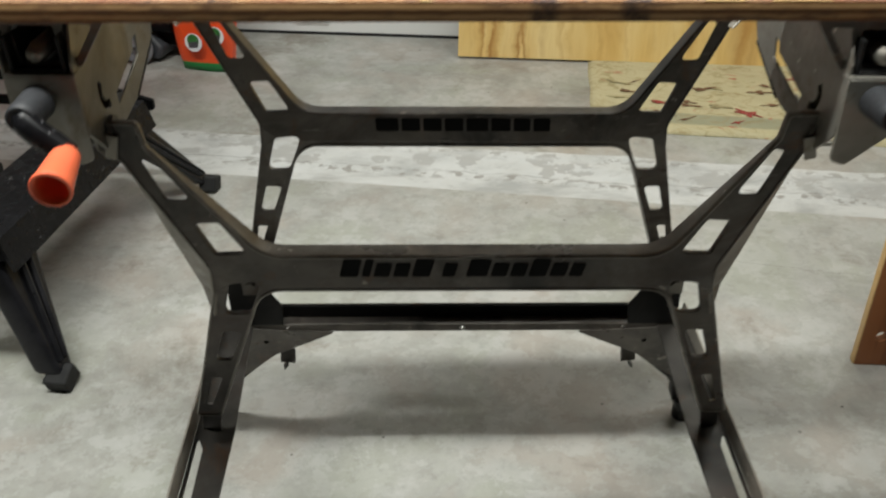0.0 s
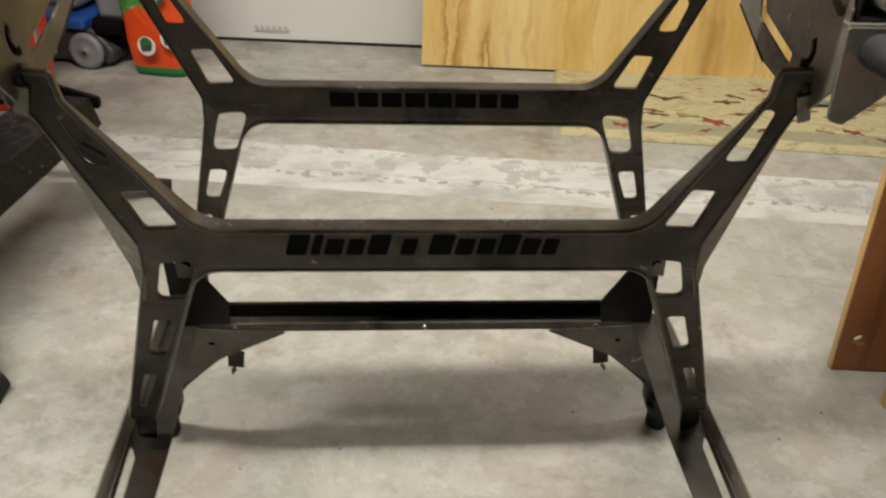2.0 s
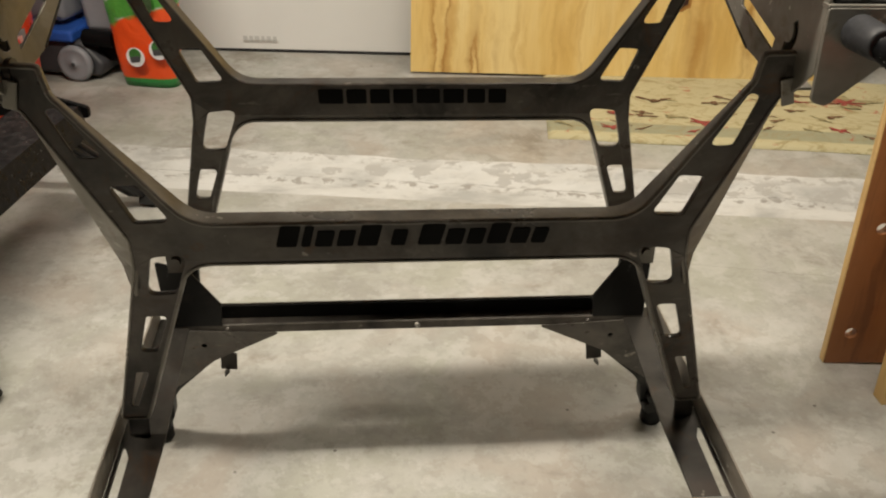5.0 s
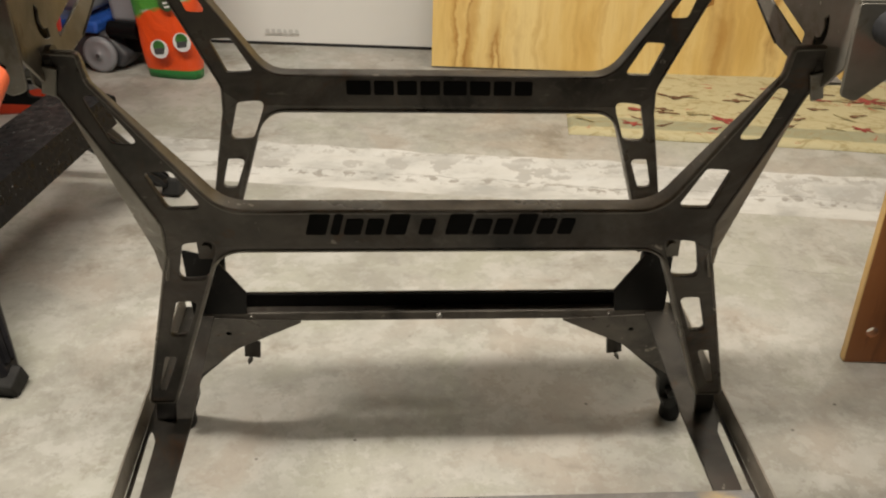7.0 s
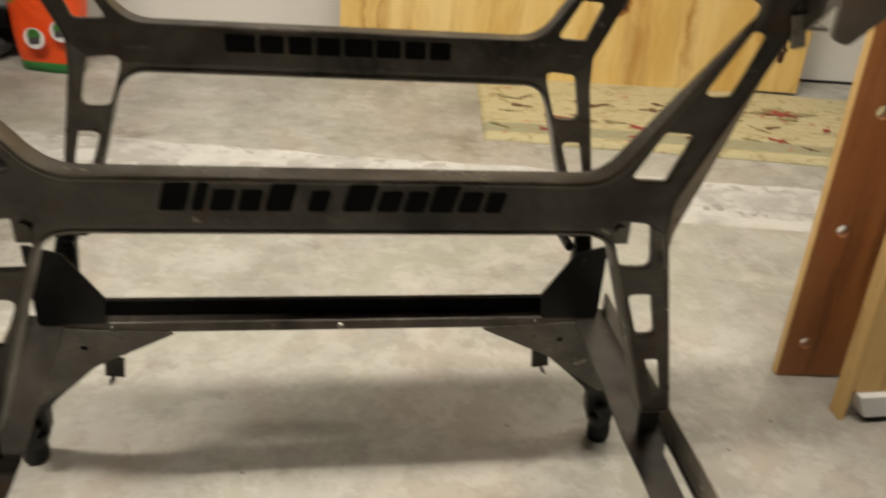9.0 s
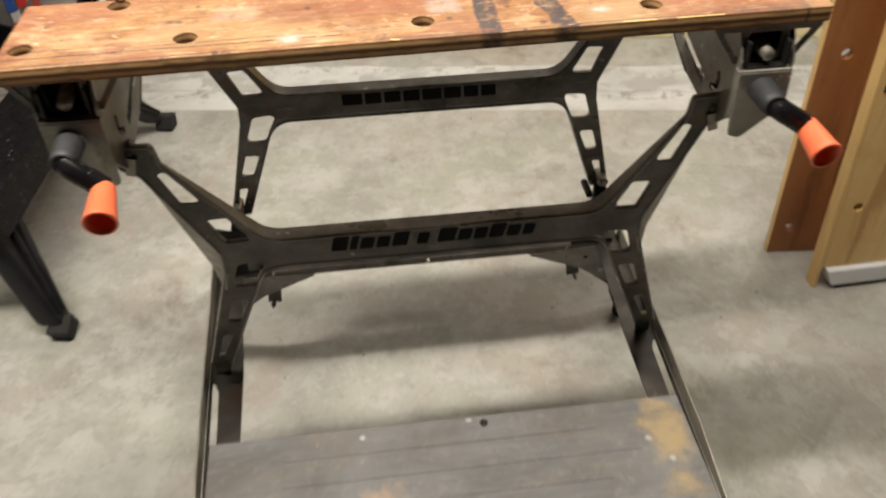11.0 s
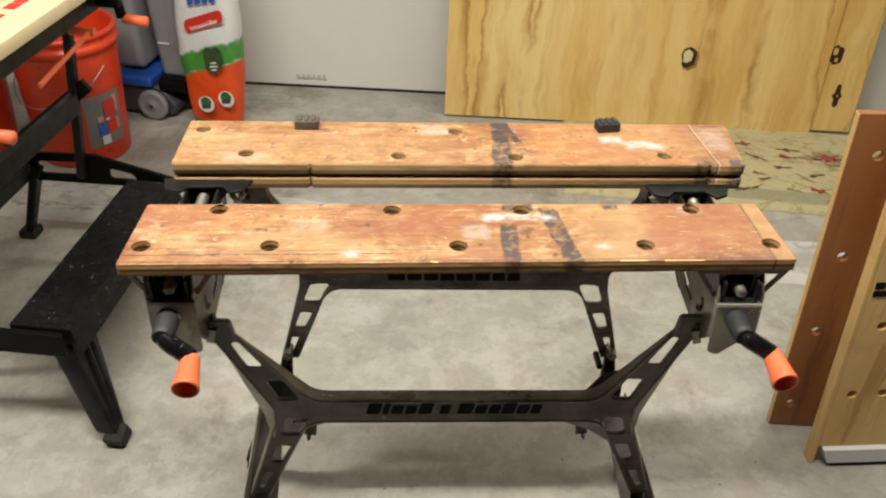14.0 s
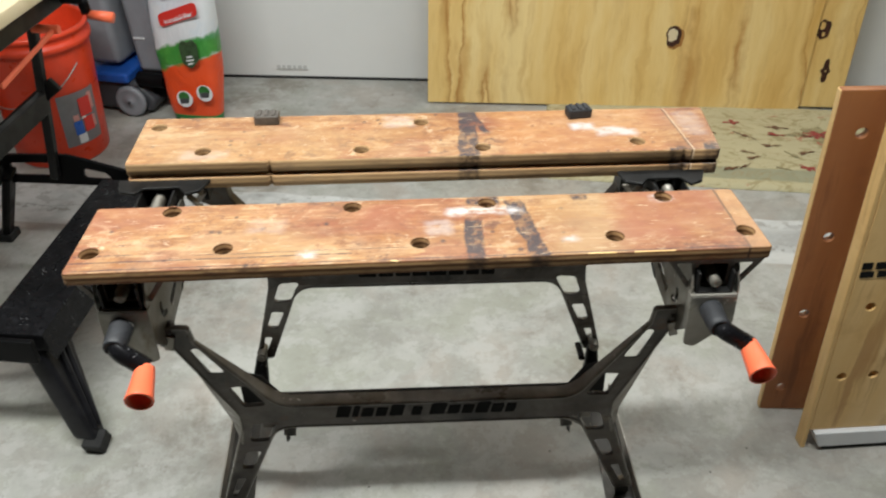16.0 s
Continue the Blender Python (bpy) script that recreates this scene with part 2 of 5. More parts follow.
def stained_board(name, bands, smears, seed, pale, zones, joints, plies_pale=0.0):
    """Varnished plywood, reddened and stained by use; bands: dark strips across it, smears: white paint, joints: cuts."""
    m = Mat(name, 0.6)
    m.b.inputs["Specular IOR Level"].default_value = 0.22
    grain = m.noise(9, 6, 0.6, m.scaled(2, 14, 6), 0.5)
    blot = m.noise(13, 8, 0.72, m.scaled(1, 1.7, 1, seed), 0.5)
    zone = m.noise(8, 5, 0.6, m.scaled(1, 1.8, 1, (seed[0] + 5, 2, 0)), 0.4)
    fine = m.noise(110, 5, 0.7, m.scaled(1, 1.6, 1))
    tan = m.ramp(blot, (0.30, (0.21, 0.078, 0.029)), (0.43, (0.31, 0.135, 0.048)), (0.55, (0.405, 0.215, 0.088)), (0.70, (0.50, 0.335, 0.18)))
    red = m.ramp(blot, (0.30, (0.16, 0.05, 0.025)), (0.45, (0.26, 0.09, 0.044)), (0.58, (0.34, 0.15, 0.07)), (0.72, (0.42, 0.23, 0.12)))
    base = m.mix(m.ramp(zone, (0.42 + pale, 0.95), (0.49 + pale, 0.0)), tan, red)
    base = m.mix(m.ramp(grain, (0.5, 0.0), (0.72, 0.5)), base, (0.25, 0.105, 0.042))
    fibre = m.noise(30, 6, 0.7, m.scaled(0.5, 6, 1, (seed[1], 1, 0)), 0.3)
    base = m.mix(m.ramp(fibre, (0.52, 0.0), (0.63, 0.55)), base, (0.20, 0.085, 0.036))
    base = m.mix(m.ramp(fibre, (0.36, 0.5), (0.45, 0.0)), base, (0.54, 0.37, 0.195))
    base = m.mix(m.ramp(fine, (0.56, 0.0), (0.70, 0.6)), base, (0.18, 0.085, 0.045))
    dust = m.ramp(m.noise(6, 5, 0.65, m.scaled(1, 1.5, 1, (seed[1], 7, 0)), 0.3), (0.54, 0.0), (0.72, 0.42))
    base = m.mix(dust, base, (0.50, 0.38, 0.255))
    crumb = m.noise(42, 8, 0.75, m.scaled(1, 1.4, 1, (seed[1], seed[0], 0)), 0.2)
    base = m.mix(m.ramp(crumb, (0.53, 0.0), (0.62, 0.75)), base, (0.21, 0.09, 0.045))
    base = m.mix(m.ramp(crumb, (0.36, 0.6), (0.45, 0.0)), base, (0.56, 0.40, 0.24))
    grime = m.ramp(m.noise(26, 6, 0.7, m.scaled(1, 1.3, 1, (9, seed[1], 0)), 0.5), (0.59, 0.0), (0.67, 0.8))
    base = m.mix(grime, base, (0.13, 0.06, 0.04))
    worn = m.ramp(m.noise(30, 6, 0.7, m.scaled(1.5, 1, 1, (2, seed[0], 0)), 0.6), (0.64, 0.0), (0.68, 0.65))
    base = m.mix(worn, base, (0.62, 0.47, 0.31))
    specks = m.math("MULTIPLY", m.ramp(m.voronoi(55, m.scaled(1, 1, 0.02, seed)), (0.13, 1.0), (0.19, 0.0)), m.ramp(m.noise(11, 2), (0.52, 0.0), (0.56, 0.8)))
    base = m.mix(specks, base, (0.07, 0.045, 0.04))
    xs = m.math("ADD", m.axis(0), m.math("MULTIPLY", m.math("SUBTRACT", m.noise(34, 5, 0.65), 0.5), 0.016))
    ys = m.math("ADD", m.axis(1), m.math("MULTIPLY", m.math("SUBTRACT", m.noise(31, 5, 0.65), 0.5), 0.024))
    for x0, x1, y0, y1, a, col in zones:
        f = m.math("MULTIPLY", m.band(xs, x0, x1, 0.002 if x0 > 0.33 else 0.014), m.band(ys, y0, y1, 0.010))
        base = m.mix(m.math("MULTIPLY", f, m.ramp(m.noise(16, 6, 0.65), (0.32, a * 0.35), (0.6, a))), base, col)
    for x0, x1, lean, y0, y1 in bands:
        xl = m.math("ADD", xs, m.math("MULTIPLY", m.axis(1), lean))
        across = m.band(ys, y0, y1, 0.004) if y1 - y0 > 0.003 else m.band(m.math("ADD", m.axis(1), m.math("MULTIPLY", m.noise(12, 3), 0.003)), y0, y1, 0.0005)
        f = m.math("MULTIPLY", m.band(xl, x0, x1, 0.0012), across)
        f = m.math("MULTIPLY", f, m.ramp(m.noise(70, 5, 0.7), (0.36, 0.25), (0.52, 0.97)))
        base = m.mix(f, base, (0.045, 0.035, 0.042))
    for x0, x1, y0, y1, a in smears:
        f = m.math("MULTIPLY", m.band(xs, x0, x1, 0.005), m.band(ys, y0, y1, 0.004))
        f = m.math("MULTIPLY", f, m.ramp(m.noise(48, 6, 0.7, m.scaled(1, 2, 1)), (0.38, 0.08), (0.52, a)))
        base = m.mix(f, base, (0.58, 0.55, 0.54))
    for x0, lean, w, col in joints:
        xl = m.math("ADD", m.math("ADD", m.axis(0), m.math("MULTIPLY", m.axis(1), lean)), m.math("MULTIPLY", m.math("SUBTRACT", m.noise(60, 3), 0.5), 0.002))
        base = m.mix(m.math("MULTIPLY", m.band(xl, x0, x0 + w, 0.0006), m.ramp(m.noise(14, 3), (0.3, 0.45), (0.55, 0.9))), base, col)
    for turn, cut in ((0.5, 0.70), (-0.9, 0.715), (1.3, 0.71), (0.1, 0.71)):
        scratch = m.ramp(m.noise(17, 2, 0.5, m.scaled(1.6, 22, 1, turn=(0, 0, turn)), 0.6), (cut, 0.0), (cut + 0.02, 0.7))
        base = m.mix(scratch, base, (0.66, 0.50, 0.32))
    # plies show as pale and brown lines on the edges
    geo = m.nt.nodes.new("ShaderNodeNewGeometry").outputs["Normal"]
    upright = m.math("GREATER_THAN", m.math("ABSOLUTE", m.axis(2, geo)), 0.6)
    plies = m.wave(46, 0.8, 3, axis="Z")
    edge = m.ramp(plies, (0.1, (0.15, 0.070, 0.030)), (0.4, (0.31, 0.165, 0.072)), (0.9, (0.48, 0.30, 0.14)))
    edge = m.mix(m.ramp(m.noise(22, 6, 0.68, m.scaled(1, 1, 4)), (0.50, 0.0), (0.64, 0.75)), edge, (0.13, 0.07, 0.045))
    edge = m.mix(m.math("MULTIPLY", m.ramp(m.noise(9, 5, 0.6, m.scaled(1, 1, 3)), (0.35, 1.0), (0.7, 0.4)), plies_pale), edge, (0.62, 0.44, 0.235))
    for x0, lean, w, col in joints:
        edge = m.mix(m.math("MULTIPLY", m.band(m.axis(0), x0 + 0.058 * lean, x0 + w + 0.058 * lean, 0.0005), 0.85), edge, col)
    for x0, x1, lean, y0, y1 in bands:
        if y0 < -0.06:
            edge = m.mix(m.math("MULTIPLY", m.band(xs, x0 + 0.06 * lean, x1 + 0.06 * lean, 0.003), m.ramp(m.noise(60, 5, 0.7), (0.38, 0.2), (0.55, 0.85))), edge, (0.05, 0.035, 0.03))
    base = m.mix(m.ramp(m.noise(4, 5, 0.6), (0.35, 0.02), (0.65, 0.16)), base, (0.36, 0.30, 0.25))
    m.colour(m.mix(upright, edge, base))
    m.rough(m.ramp(m.noise(22, 5, 0.65), (0.35, 0.46), (0.7, 0.74)))
    m.bump(m.math("ADD", m.math("MULTIPLY", grain, 0.6), m.math("ADD", fine, worn)), 0.3, 0.0012)
    return m.mat


def plywood_sheet():
    """Golden veneer: broad soft figure, and a few thin irregular brown streaks that run up it."""
    m = Mat("pine_plywood", 0.5)
    wavy = m.math("MULTIPLY", m.math("SUBTRACT", m.noise(5.0, 6, 0.62, m.scaled(1, 1, 0.8)), 0.5), 0.10)
    xw = m.math("ADD", m.axis(0), wavy)
    n = m.nt.nodes.new("ShaderNodeCombineXYZ")
    m.put(n, 0, xw)
    m.put(n, 2, m.math("MULTIPLY", m.axis(2), 0.13))
    vec = n.outputs[0]
    broad = m.noise(5.5, 4, 0.6, vec)
    base = m.ramp(broad, (0.34, (0.68, 0.42, 0.115)), (0.46, (0.81, 0.57, 0.21)), (0.60, (0.88, 0.68, 0.31)))
    streaks = m.noise(26, 4, 0.6, vec)
    base = m.mix(m.ramp(streaks, (0.52, 0.0), (0.70, 0.5)), base, (0.58, 0.33, 0.085))
    veins = m.noise(4.2, 3, 0.55, m.scaled(1, 1, 0.55, (3.1, 0, 0), vec=vec))
    thin = m.math("ADD", m.ramp(veins, (0.380, 0.0), (0.394, 1.0), (0.400, 0.5), (0.440, 0.0)), m.ramp(veins, (0.545, 0.0), (0.575, 0.5), (0.583, 0.95), (0.592, 0.0)), True)
    fade = m.ramp(m.noise(4.0, 4, 0.6, m.scaled(1, 1, 0.9, (4, 0, 1))), (0.40, 0.1), (0.58, 1.0))
    base = m.mix(m.math("MULTIPLY", thin, fade), base, (0.40, 0.175, 0.03))
    cloud = m.ramp(m.noise(7, 5, 0.65, m.scaled(1, 1, 0.6, (2, 0, 5))), (0.58, 0.0), (0.74, 0.35))
    base = m.mix(cloud, base, (0.52, 0.28, 0.07))
    base = m.mix(m.ramp(m.noise(90, 4, 0.6, m.scaled(3, 3, 0.10)), (0.5, 0.0), (0.75, 0.22)), base, (0.52, 0.30, 0.09))
    dots = m.math("MULTIPLY", m.ramp(m.voronoi(9), (0.02, 0.9), (0.035, 0.0)), m.ramp(m.noise(3, 2), (0.5, 0.0), (0.55, 1.0)))
    m.colour(m.mix(dots, base, (0.25, 0.10, 0.03)))
    m.bump(streaks, 0.06, 0.001)
    return m.mat


def bare_wood(name, a, b, c, scale=1.0, rough=0.55):
    """Straight-grained wood along z."""
    m = Mat(name, rough)
    wavy = m.math("MULTIPLY", m.math("SUBTRACT", m.noise(7, 5, 0.6, m.scaled(1, 1, 0.5)), 0.5), 0.05)
    n = m.nt.nodes.new("ShaderNodeCombineXYZ")
    m.put(n, 0, m.math("ADD", m.axis(0), wavy))
    m.put(n, 1, m.axis(1))
    m.put(n, 2, m.math("MULTIPLY", m.axis(2), 0.07))
    vec = n.outputs[0]
    g = m.noise(34 * scale, 4, 0.6, vec)
    base = m.mix(m.ramp(m.noise(9 * scale, 3, 0.5, vec), (0.35, 0.0), (0.65, 1.0)), a, b)
    base = m.mix(m.ramp(g, (0.52, 0.0), (0.66, 0.7)), base, c)
    base = m.mix(m.ramp(m.noise(11, 5, 0.65), (0.52, 0.0), (0.72, 0.45)), base, c)
    spots = m.math("MULTIPLY", m.ramp(m.voronoi(14), (0.04, 0.8), (0.09, 0.0)), m.ramp(m.noise(6, 2), (0.52, 0.0), (0.58, 1.0)))
    base = m.mix(spots, base, tuple(v * 0.45 for v in c))
    m.colour(base)
    m.rough(m.ramp(m.noise(18, 4), (0.3, rough - 0.15), (0.7, rough + 0.1)))
    m.bump(g, 0.12, 0.001)
    return m.mat


def plain(name, colour, rough=0.5, metal=0.0, vary=0.18, scale=12, gloss=0.5):
    """A moulded or painted surface with slight dirt and gloss change."""
    m = Mat(name, rough, metal)
    m.b.inputs["Specular IOR Level"].default_value = gloss
    dirt = tuple(c * (1 - vary * 2.2) for c in colour)
    base = m.mix(m.ramp(m.noise(scale, 5, 0.6, warp=0.4), (0.42, 0.0), (0.75, 1.0)), colour, dirt)
    m.colour(base)
    m.rough(m.ramp(m.noise(scale * 2.5, 4), (0.3, max(0.05, rough - 0.1)), (0.7, min(1, rough + 0.12))))
    m.bump(m.noise(scale * 9, 3), 0.08, 0.0006)
    return m.mat


def rug_wool():
    m = Mat("rug_wool", 0.95)
    field = m.mix(m.noise(14, 5, 0.6), (0.46, 0.415, 0.245), (0.56, 0.51, 0.325))
    x, y = m.axis(0), m.axis(1)
    ys = m.math("ADD", y, m.math("MULTIPLY", m.math("SUBTRACT", m.noise(20, 3), 0.5), 0.015))
    stripe = m.mix(m.noise(26, 4), (0.285, 0.285, 0.185), (0.37, 0.36, 0.245))
    base = m.mix(m.band(ys, 0.045, 0.115, 0.004), field, stripe)
    leaf = m.ramp(m.noise(9, 3, 0.6, m.scaled(1, 1.7, 1), 2.2), (0.56, 0.0), (0.62, 0.6))
    base = m.mix(leaf, base, (0.30, 0.24, 0.11))
    vine = m.ramp(m.noise(6.5, 2, 0.5, m.scaled(1, 1.4, 1, (3, 1, 0)), 2.0), (0.475, 0.0), (0.495, 0.35), (0.51, 0.35), (0.53, 0.0))
    base = m.mix(vine, base, (0.33, 0.24, 0.11))
    red = m.ramp(m.noise(7.5, 4, 0.6, m.scaled(1, 1.6, 1, (7, 3, 0)), 1.8), (0.67, 0.0), (0.69, 0.7))
    base = m.mix(red, base, (0.42, 0.10, 0.06))
    m.colour(base)
    m.bump(m.noise(350, 2), 0.5, 0.002)
    return m.mat


def bag_print():
    """A printed plastic sack: green foot, orange, a grass-green band, then white."""
    m = Mat("printed_sack", 0.32)
    z = m.axis(2)
    slant = m.math("SUBTRACT", z, m.math("MULTIPLY", m.axis(0), 0.30))
    zs = m.math("ADD", slant, m.math("MULTIPLY", m.math("SUBTRACT", m.noise(6, 3), 0.5), 0.03))
    zg = m.math("ADD", slant, m.math("MULTIPLY", m.math("SUBTRACT", m.noise(22, 5), 0.5), 0.05))
    base = m.mix(m.band(zs, -0.1, 0.205, 0.002), (0.75, 0.77, 0.80), (0.80, 0.085, 0.016))
    grass = m.mix(m.noise(40, 4), (0.03, 0.20, 0.03), (0.10, 0.36, 0.06))
    base = m.mix(m.band(zg, 0.205, 0.275, 0.006), base, grass)
    base = m.mix(m.band(z, -0.1, 0.026, 0.002), base, (0.02, 0.22, 0.05))
    sky = m.ramp(m.noise(9, 3), (0.5, 0.0), (0.75, 0.5))
    base = m.mix(m.math("MULTIPLY", sky, m.band(z, 0.29, 0.9, 0.01)), base, (0.50, 0.66, 0.85))
    m.colour(base)
    m.bump(m.noise(16, 5, 0.62, m.scaled(1, 1, 0.6), 1.0), 0.9, 0.009)
    return m.mat


def plaster():
    m = Mat("painted_wall", 0.6)
    m.colour(m.mix(m.ramp(m.noise(3, 5, 0.6), (0.4, 0.0), (0.8, 0.6)), (0.80, 0.80, 0.785), (0.73, 0.73, 0.715)))
    m.bump(m.noise(160, 3), 0.12, 0.001)
    return m.mat


CONCRETE, PATCH, WALL = concrete(), patched_concrete(), plaster()
# for the unseen walls and ceiling: near black, so shadows get little bounce light
DARKWALL = plain("unseen_dark_board", (0.045, 0.041, 0.036), 0.9, vary=0.1, scale=3)
FRAME = worn_steel("bronze_grey_steel", (0.036, 0.033, 0.030), (0.190, 0.170, 0.147), (0.125, 0.060, 0.028), 0.2, 0.37)
PLATE = worn_steel("plated_steel", (0.20, 0.19, 0.165), (0.34, 0.325, 0.29), (0.14, 0.10, 0.06), 0.6, 0.42)
DARKFRAME = worn_steel("dark_bronze_steel", (0.022, 0.020, 0.018), (0.075, 0.068, 0.058), (0.07, 0.036, 0.018), 0.4, 0.42)
# RAIL: paler than FRAME, with the brighter light on the flanges in its colour
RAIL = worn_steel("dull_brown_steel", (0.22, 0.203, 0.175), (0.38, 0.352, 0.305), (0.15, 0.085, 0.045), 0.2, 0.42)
# RIM: frame steel with the light caught by edges put into its colour
RIM = worn_steel("lit_bronze_steel", (0.12, 0.110, 0.096), (0.32, 0.296, 0.256), (0.13, 0.070, 0.034), 0.25, 0.34)
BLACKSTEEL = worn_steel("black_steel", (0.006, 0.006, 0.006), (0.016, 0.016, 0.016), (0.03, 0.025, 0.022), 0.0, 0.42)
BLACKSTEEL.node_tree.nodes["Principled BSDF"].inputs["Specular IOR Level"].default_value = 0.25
BRIGHT = worn_steel("bright_steel", (0.5, 0.49, 0.47), (0.66, 0.65, 0.62), (0.3, 0.25, 0.2), 0.9, 0.35)
TREAD = tread_steel()
BLACK = plain("black_plastic", (0.004, 0.004, 0.0045), 0.42, vary=0.1, gloss=0.09)
DUSTY = plain("dusty_black_plastic", (0.020, 0.021, 0.024), 0.6, vary=-0.35, scale=75)
def speckled_black(name, fleck, patch):
    """Glossy black plastic with flecks of old paint and dust."""
    m = Mat(name, 0.32)
    flecks = m.math("MULTIPLY", m.ramp(m.voronoi(fleck), (0.12, 1.0), (0.2, 0.0)), m.ramp(m.noise(patch, 2), (0.58, 0.0), (0.64, 1.0)))
    dust = m.mix(m.ramp(m.noise(90, 5, 0.7), (0.5, 0.0), (0.75, 0.6)), (0.006, 0.006, 0.007), (0.028, 0.028, 0.032))
    m.colour(m.mix(flecks, dust, (0.32, 0.32, 0.33)))
    m.rough(m.ramp(m.noise(70, 4), (0.35, 0.22), (0.7, 0.55)))
    return m.mat


SPECKLED = speckled_black("speckled_black", 240, 60)
DUSTYSTEP = speckled_black("dusty_black_step", 170, 30)
for _m in (SPECKLED, DUSTYSTEP):
    _m.node_tree.nodes["Principled BSDF"].inputs["Specular IOR Level"].default_value = 0.12
LEGBLACK = plain("ribbed_black_plastic", (0.007, 0.007, 0.0085), 0.36, vary=-0.4, scale=40, gloss=0.32)
INK = plain("black_ink", (0.008, 0.008, 0.008), 0.6, vary=0.05, gloss=0.08)
ORANGE = plain("orange_plastic", (0.95, 0.175, 0.075), 0.42, vary=0.06)
BUCKET = plain("orange_bucket", (0.74, 0.055, 0.014), 0.35, vary=0.1)
GREYPLASTIC = plain("grey_plastic", (0.25, 0.26, 0.285), 0.4, vary=0.08)
DARKGREY = plain("dark_grey_plastic", (0.06, 0.062, 0.07), 0.45)
BLUE = plain("blue_plastic", (0.025, 0.11, 0.48), 0.35, vary=0.08)
WHITE = plain("white_plastic", (0.74, 0.75, 0.77), 0.4, vary=0.04)
RUBBER = plain("black_rubber", (0.012, 0.012, 0.012), 0.8)
GREEN = plain("printed_green", (0.04, 0.17, 0.035), 0.4, vary=0.3, scale=60)
DARKGREEN = plain("printed_dark_green", (0.045, 0.085, 0.035), 0.4, vary=0.3, scale=60)
RED = plain("printed_red", (0.66, 0.035, 0.025), 0.35, vary=0.05)
PALEPINK = plain("printed_pink", (0.62, 0.30, 0.27), 0.4, vary=0.1, scale=50)
DOGGREY = plain("grimy_grey_plastic", (0.105, 0.092, 0.080), 0.5, vary=0.25, scale=60)
LABELGREY = plain("label_grey", (0.2, 0.19, 0.2), 0.4, vary=0.1)
PLY, RUG, BAG = plywood_sheet(), rug_wool(), bag_print()
REDWOOD = bare_wood("red_brown_wood", (0.225, 0.078, 0.025), (0.345, 0.148, 0.054), (0.125, 0.042, 0.017), rough=0.55)
PINE = bare_wood("pale_pine", (0.66, 0.42, 0.155), (0.80, 0.58, 0.28), (0.40, 0.20, 0.055))
NEWWOOD = bare_wood("new_pale_board", (0.70, 0.58, 0.36), (0.76, 0.65, 0.44), (0.64, 0.52, 0.30), 0.25)
DARKLINE, PALELINE = (0.07, 0.04, 0.03), (0.66, 0.52, 0.36)
REDDENED, ORANGED, PALETAN, RAWEND = (0.31, 0.11, 0.055), (0.45, 0.195, 0.062), (0.41, 0.26, 0.125), (0.45, 0.25, 0.112)
BOARD_A = stained_board(
    "front_jaw_wood",
    ((0.044, 0.062, -0.06, -0.07, 0.015), (0.098, 0.118, 0.13, -0.07, 0.045), (0.05, 0.085, 0.0, 0.04, 0.056), (0.17, 0.187, 0.0, 0.045, 0.056), (-0.37, -0.08, 0, -0.0415, -0.0398), (-0.37, 0.34, 0, -0.0545, -0.0530), (-0.24, -0.02, 0, -0.034, -0.033), (-0.36, -0.30, 0, -0.030, -0.0285)),
    ((-0.132, -0.115, -0.047, -0.035, 1.0), (0.0, 0.030, -0.012, 0.012, 0.35), (0.026, 0.108, 0.021, 0.035, 0.9), (0.262, 0.285, 0.035, 0.05, 0.7), (-0.19, -0.15, 0.0, 0.025, 0.18), (0.145, 0.16, -0.035, -0.028, 0.8)),
    (0.4, 0.9, 0), 0.015,
    ((0.128, 0.208, -0.07, 0.055, 0.75, PALETAN), (0.212, 0.337, -0.038, 0.07, 0.9, REDDENED), (-0.07, 0.0, -0.015, 0.045, 0.7, REDDENED), (-0.38, -0.26, 0.015, 0.07, 0.6, REDDENED), (-0.25, -0.12, -0.05, 0.0, 0.6, PALETAN), (0.339, 0.40, -0.07, 0.07, 0.75, RAWEND)),
    ((0.337, 0.0, 0.0026, DARKLINE),))
BOARD_B = stained_board(
    "rear_jaw_wood",
    ((0.037, 0.062, -0.06, -0.08, 0.07), (0.070, 0.079, 0.30, 0.0, 0.05), (0.30, 0.325, 0, -0.07, -0.052), (0.345, 0.38, 0, -0.07, -0.045)),
    ((0.185, 0.215, 0.000, 0.018, 1.0), (0.215, 0.268, -0.016, 0.004, 0.8), (0.33, 0.362, -0.02, 0.045, 0.25), (-0.31, -0.25, -0.05, -0.03, 0.25), (-0.06, -0.02, 0.02, 0.05, 0.35)),
    (2.3, 4.1, 0), -0.035,
    ((0.29, 0.322, 0.0, 0.07, 0.7, REDDENED), (0.325, 0.38, -0.05, 0.07, 0.35, REDDENED), (-0.2, -0.17, -0.01, 0.015, 0.6, REDDENED), (-0.11, -0.07, 0.01, 0.03, 0.6, REDDENED), (0.09, 0.30, -0.07, 0.07, 0.55, ORANGED), (-0.36, -0.02, -0.07, 0.02, 0.45, PALETAN)),
    ((0.3225, 0.06, 0.0018, DARKLINE), (0.325, 0.06, 0.0016, PALELINE)), 0.5)

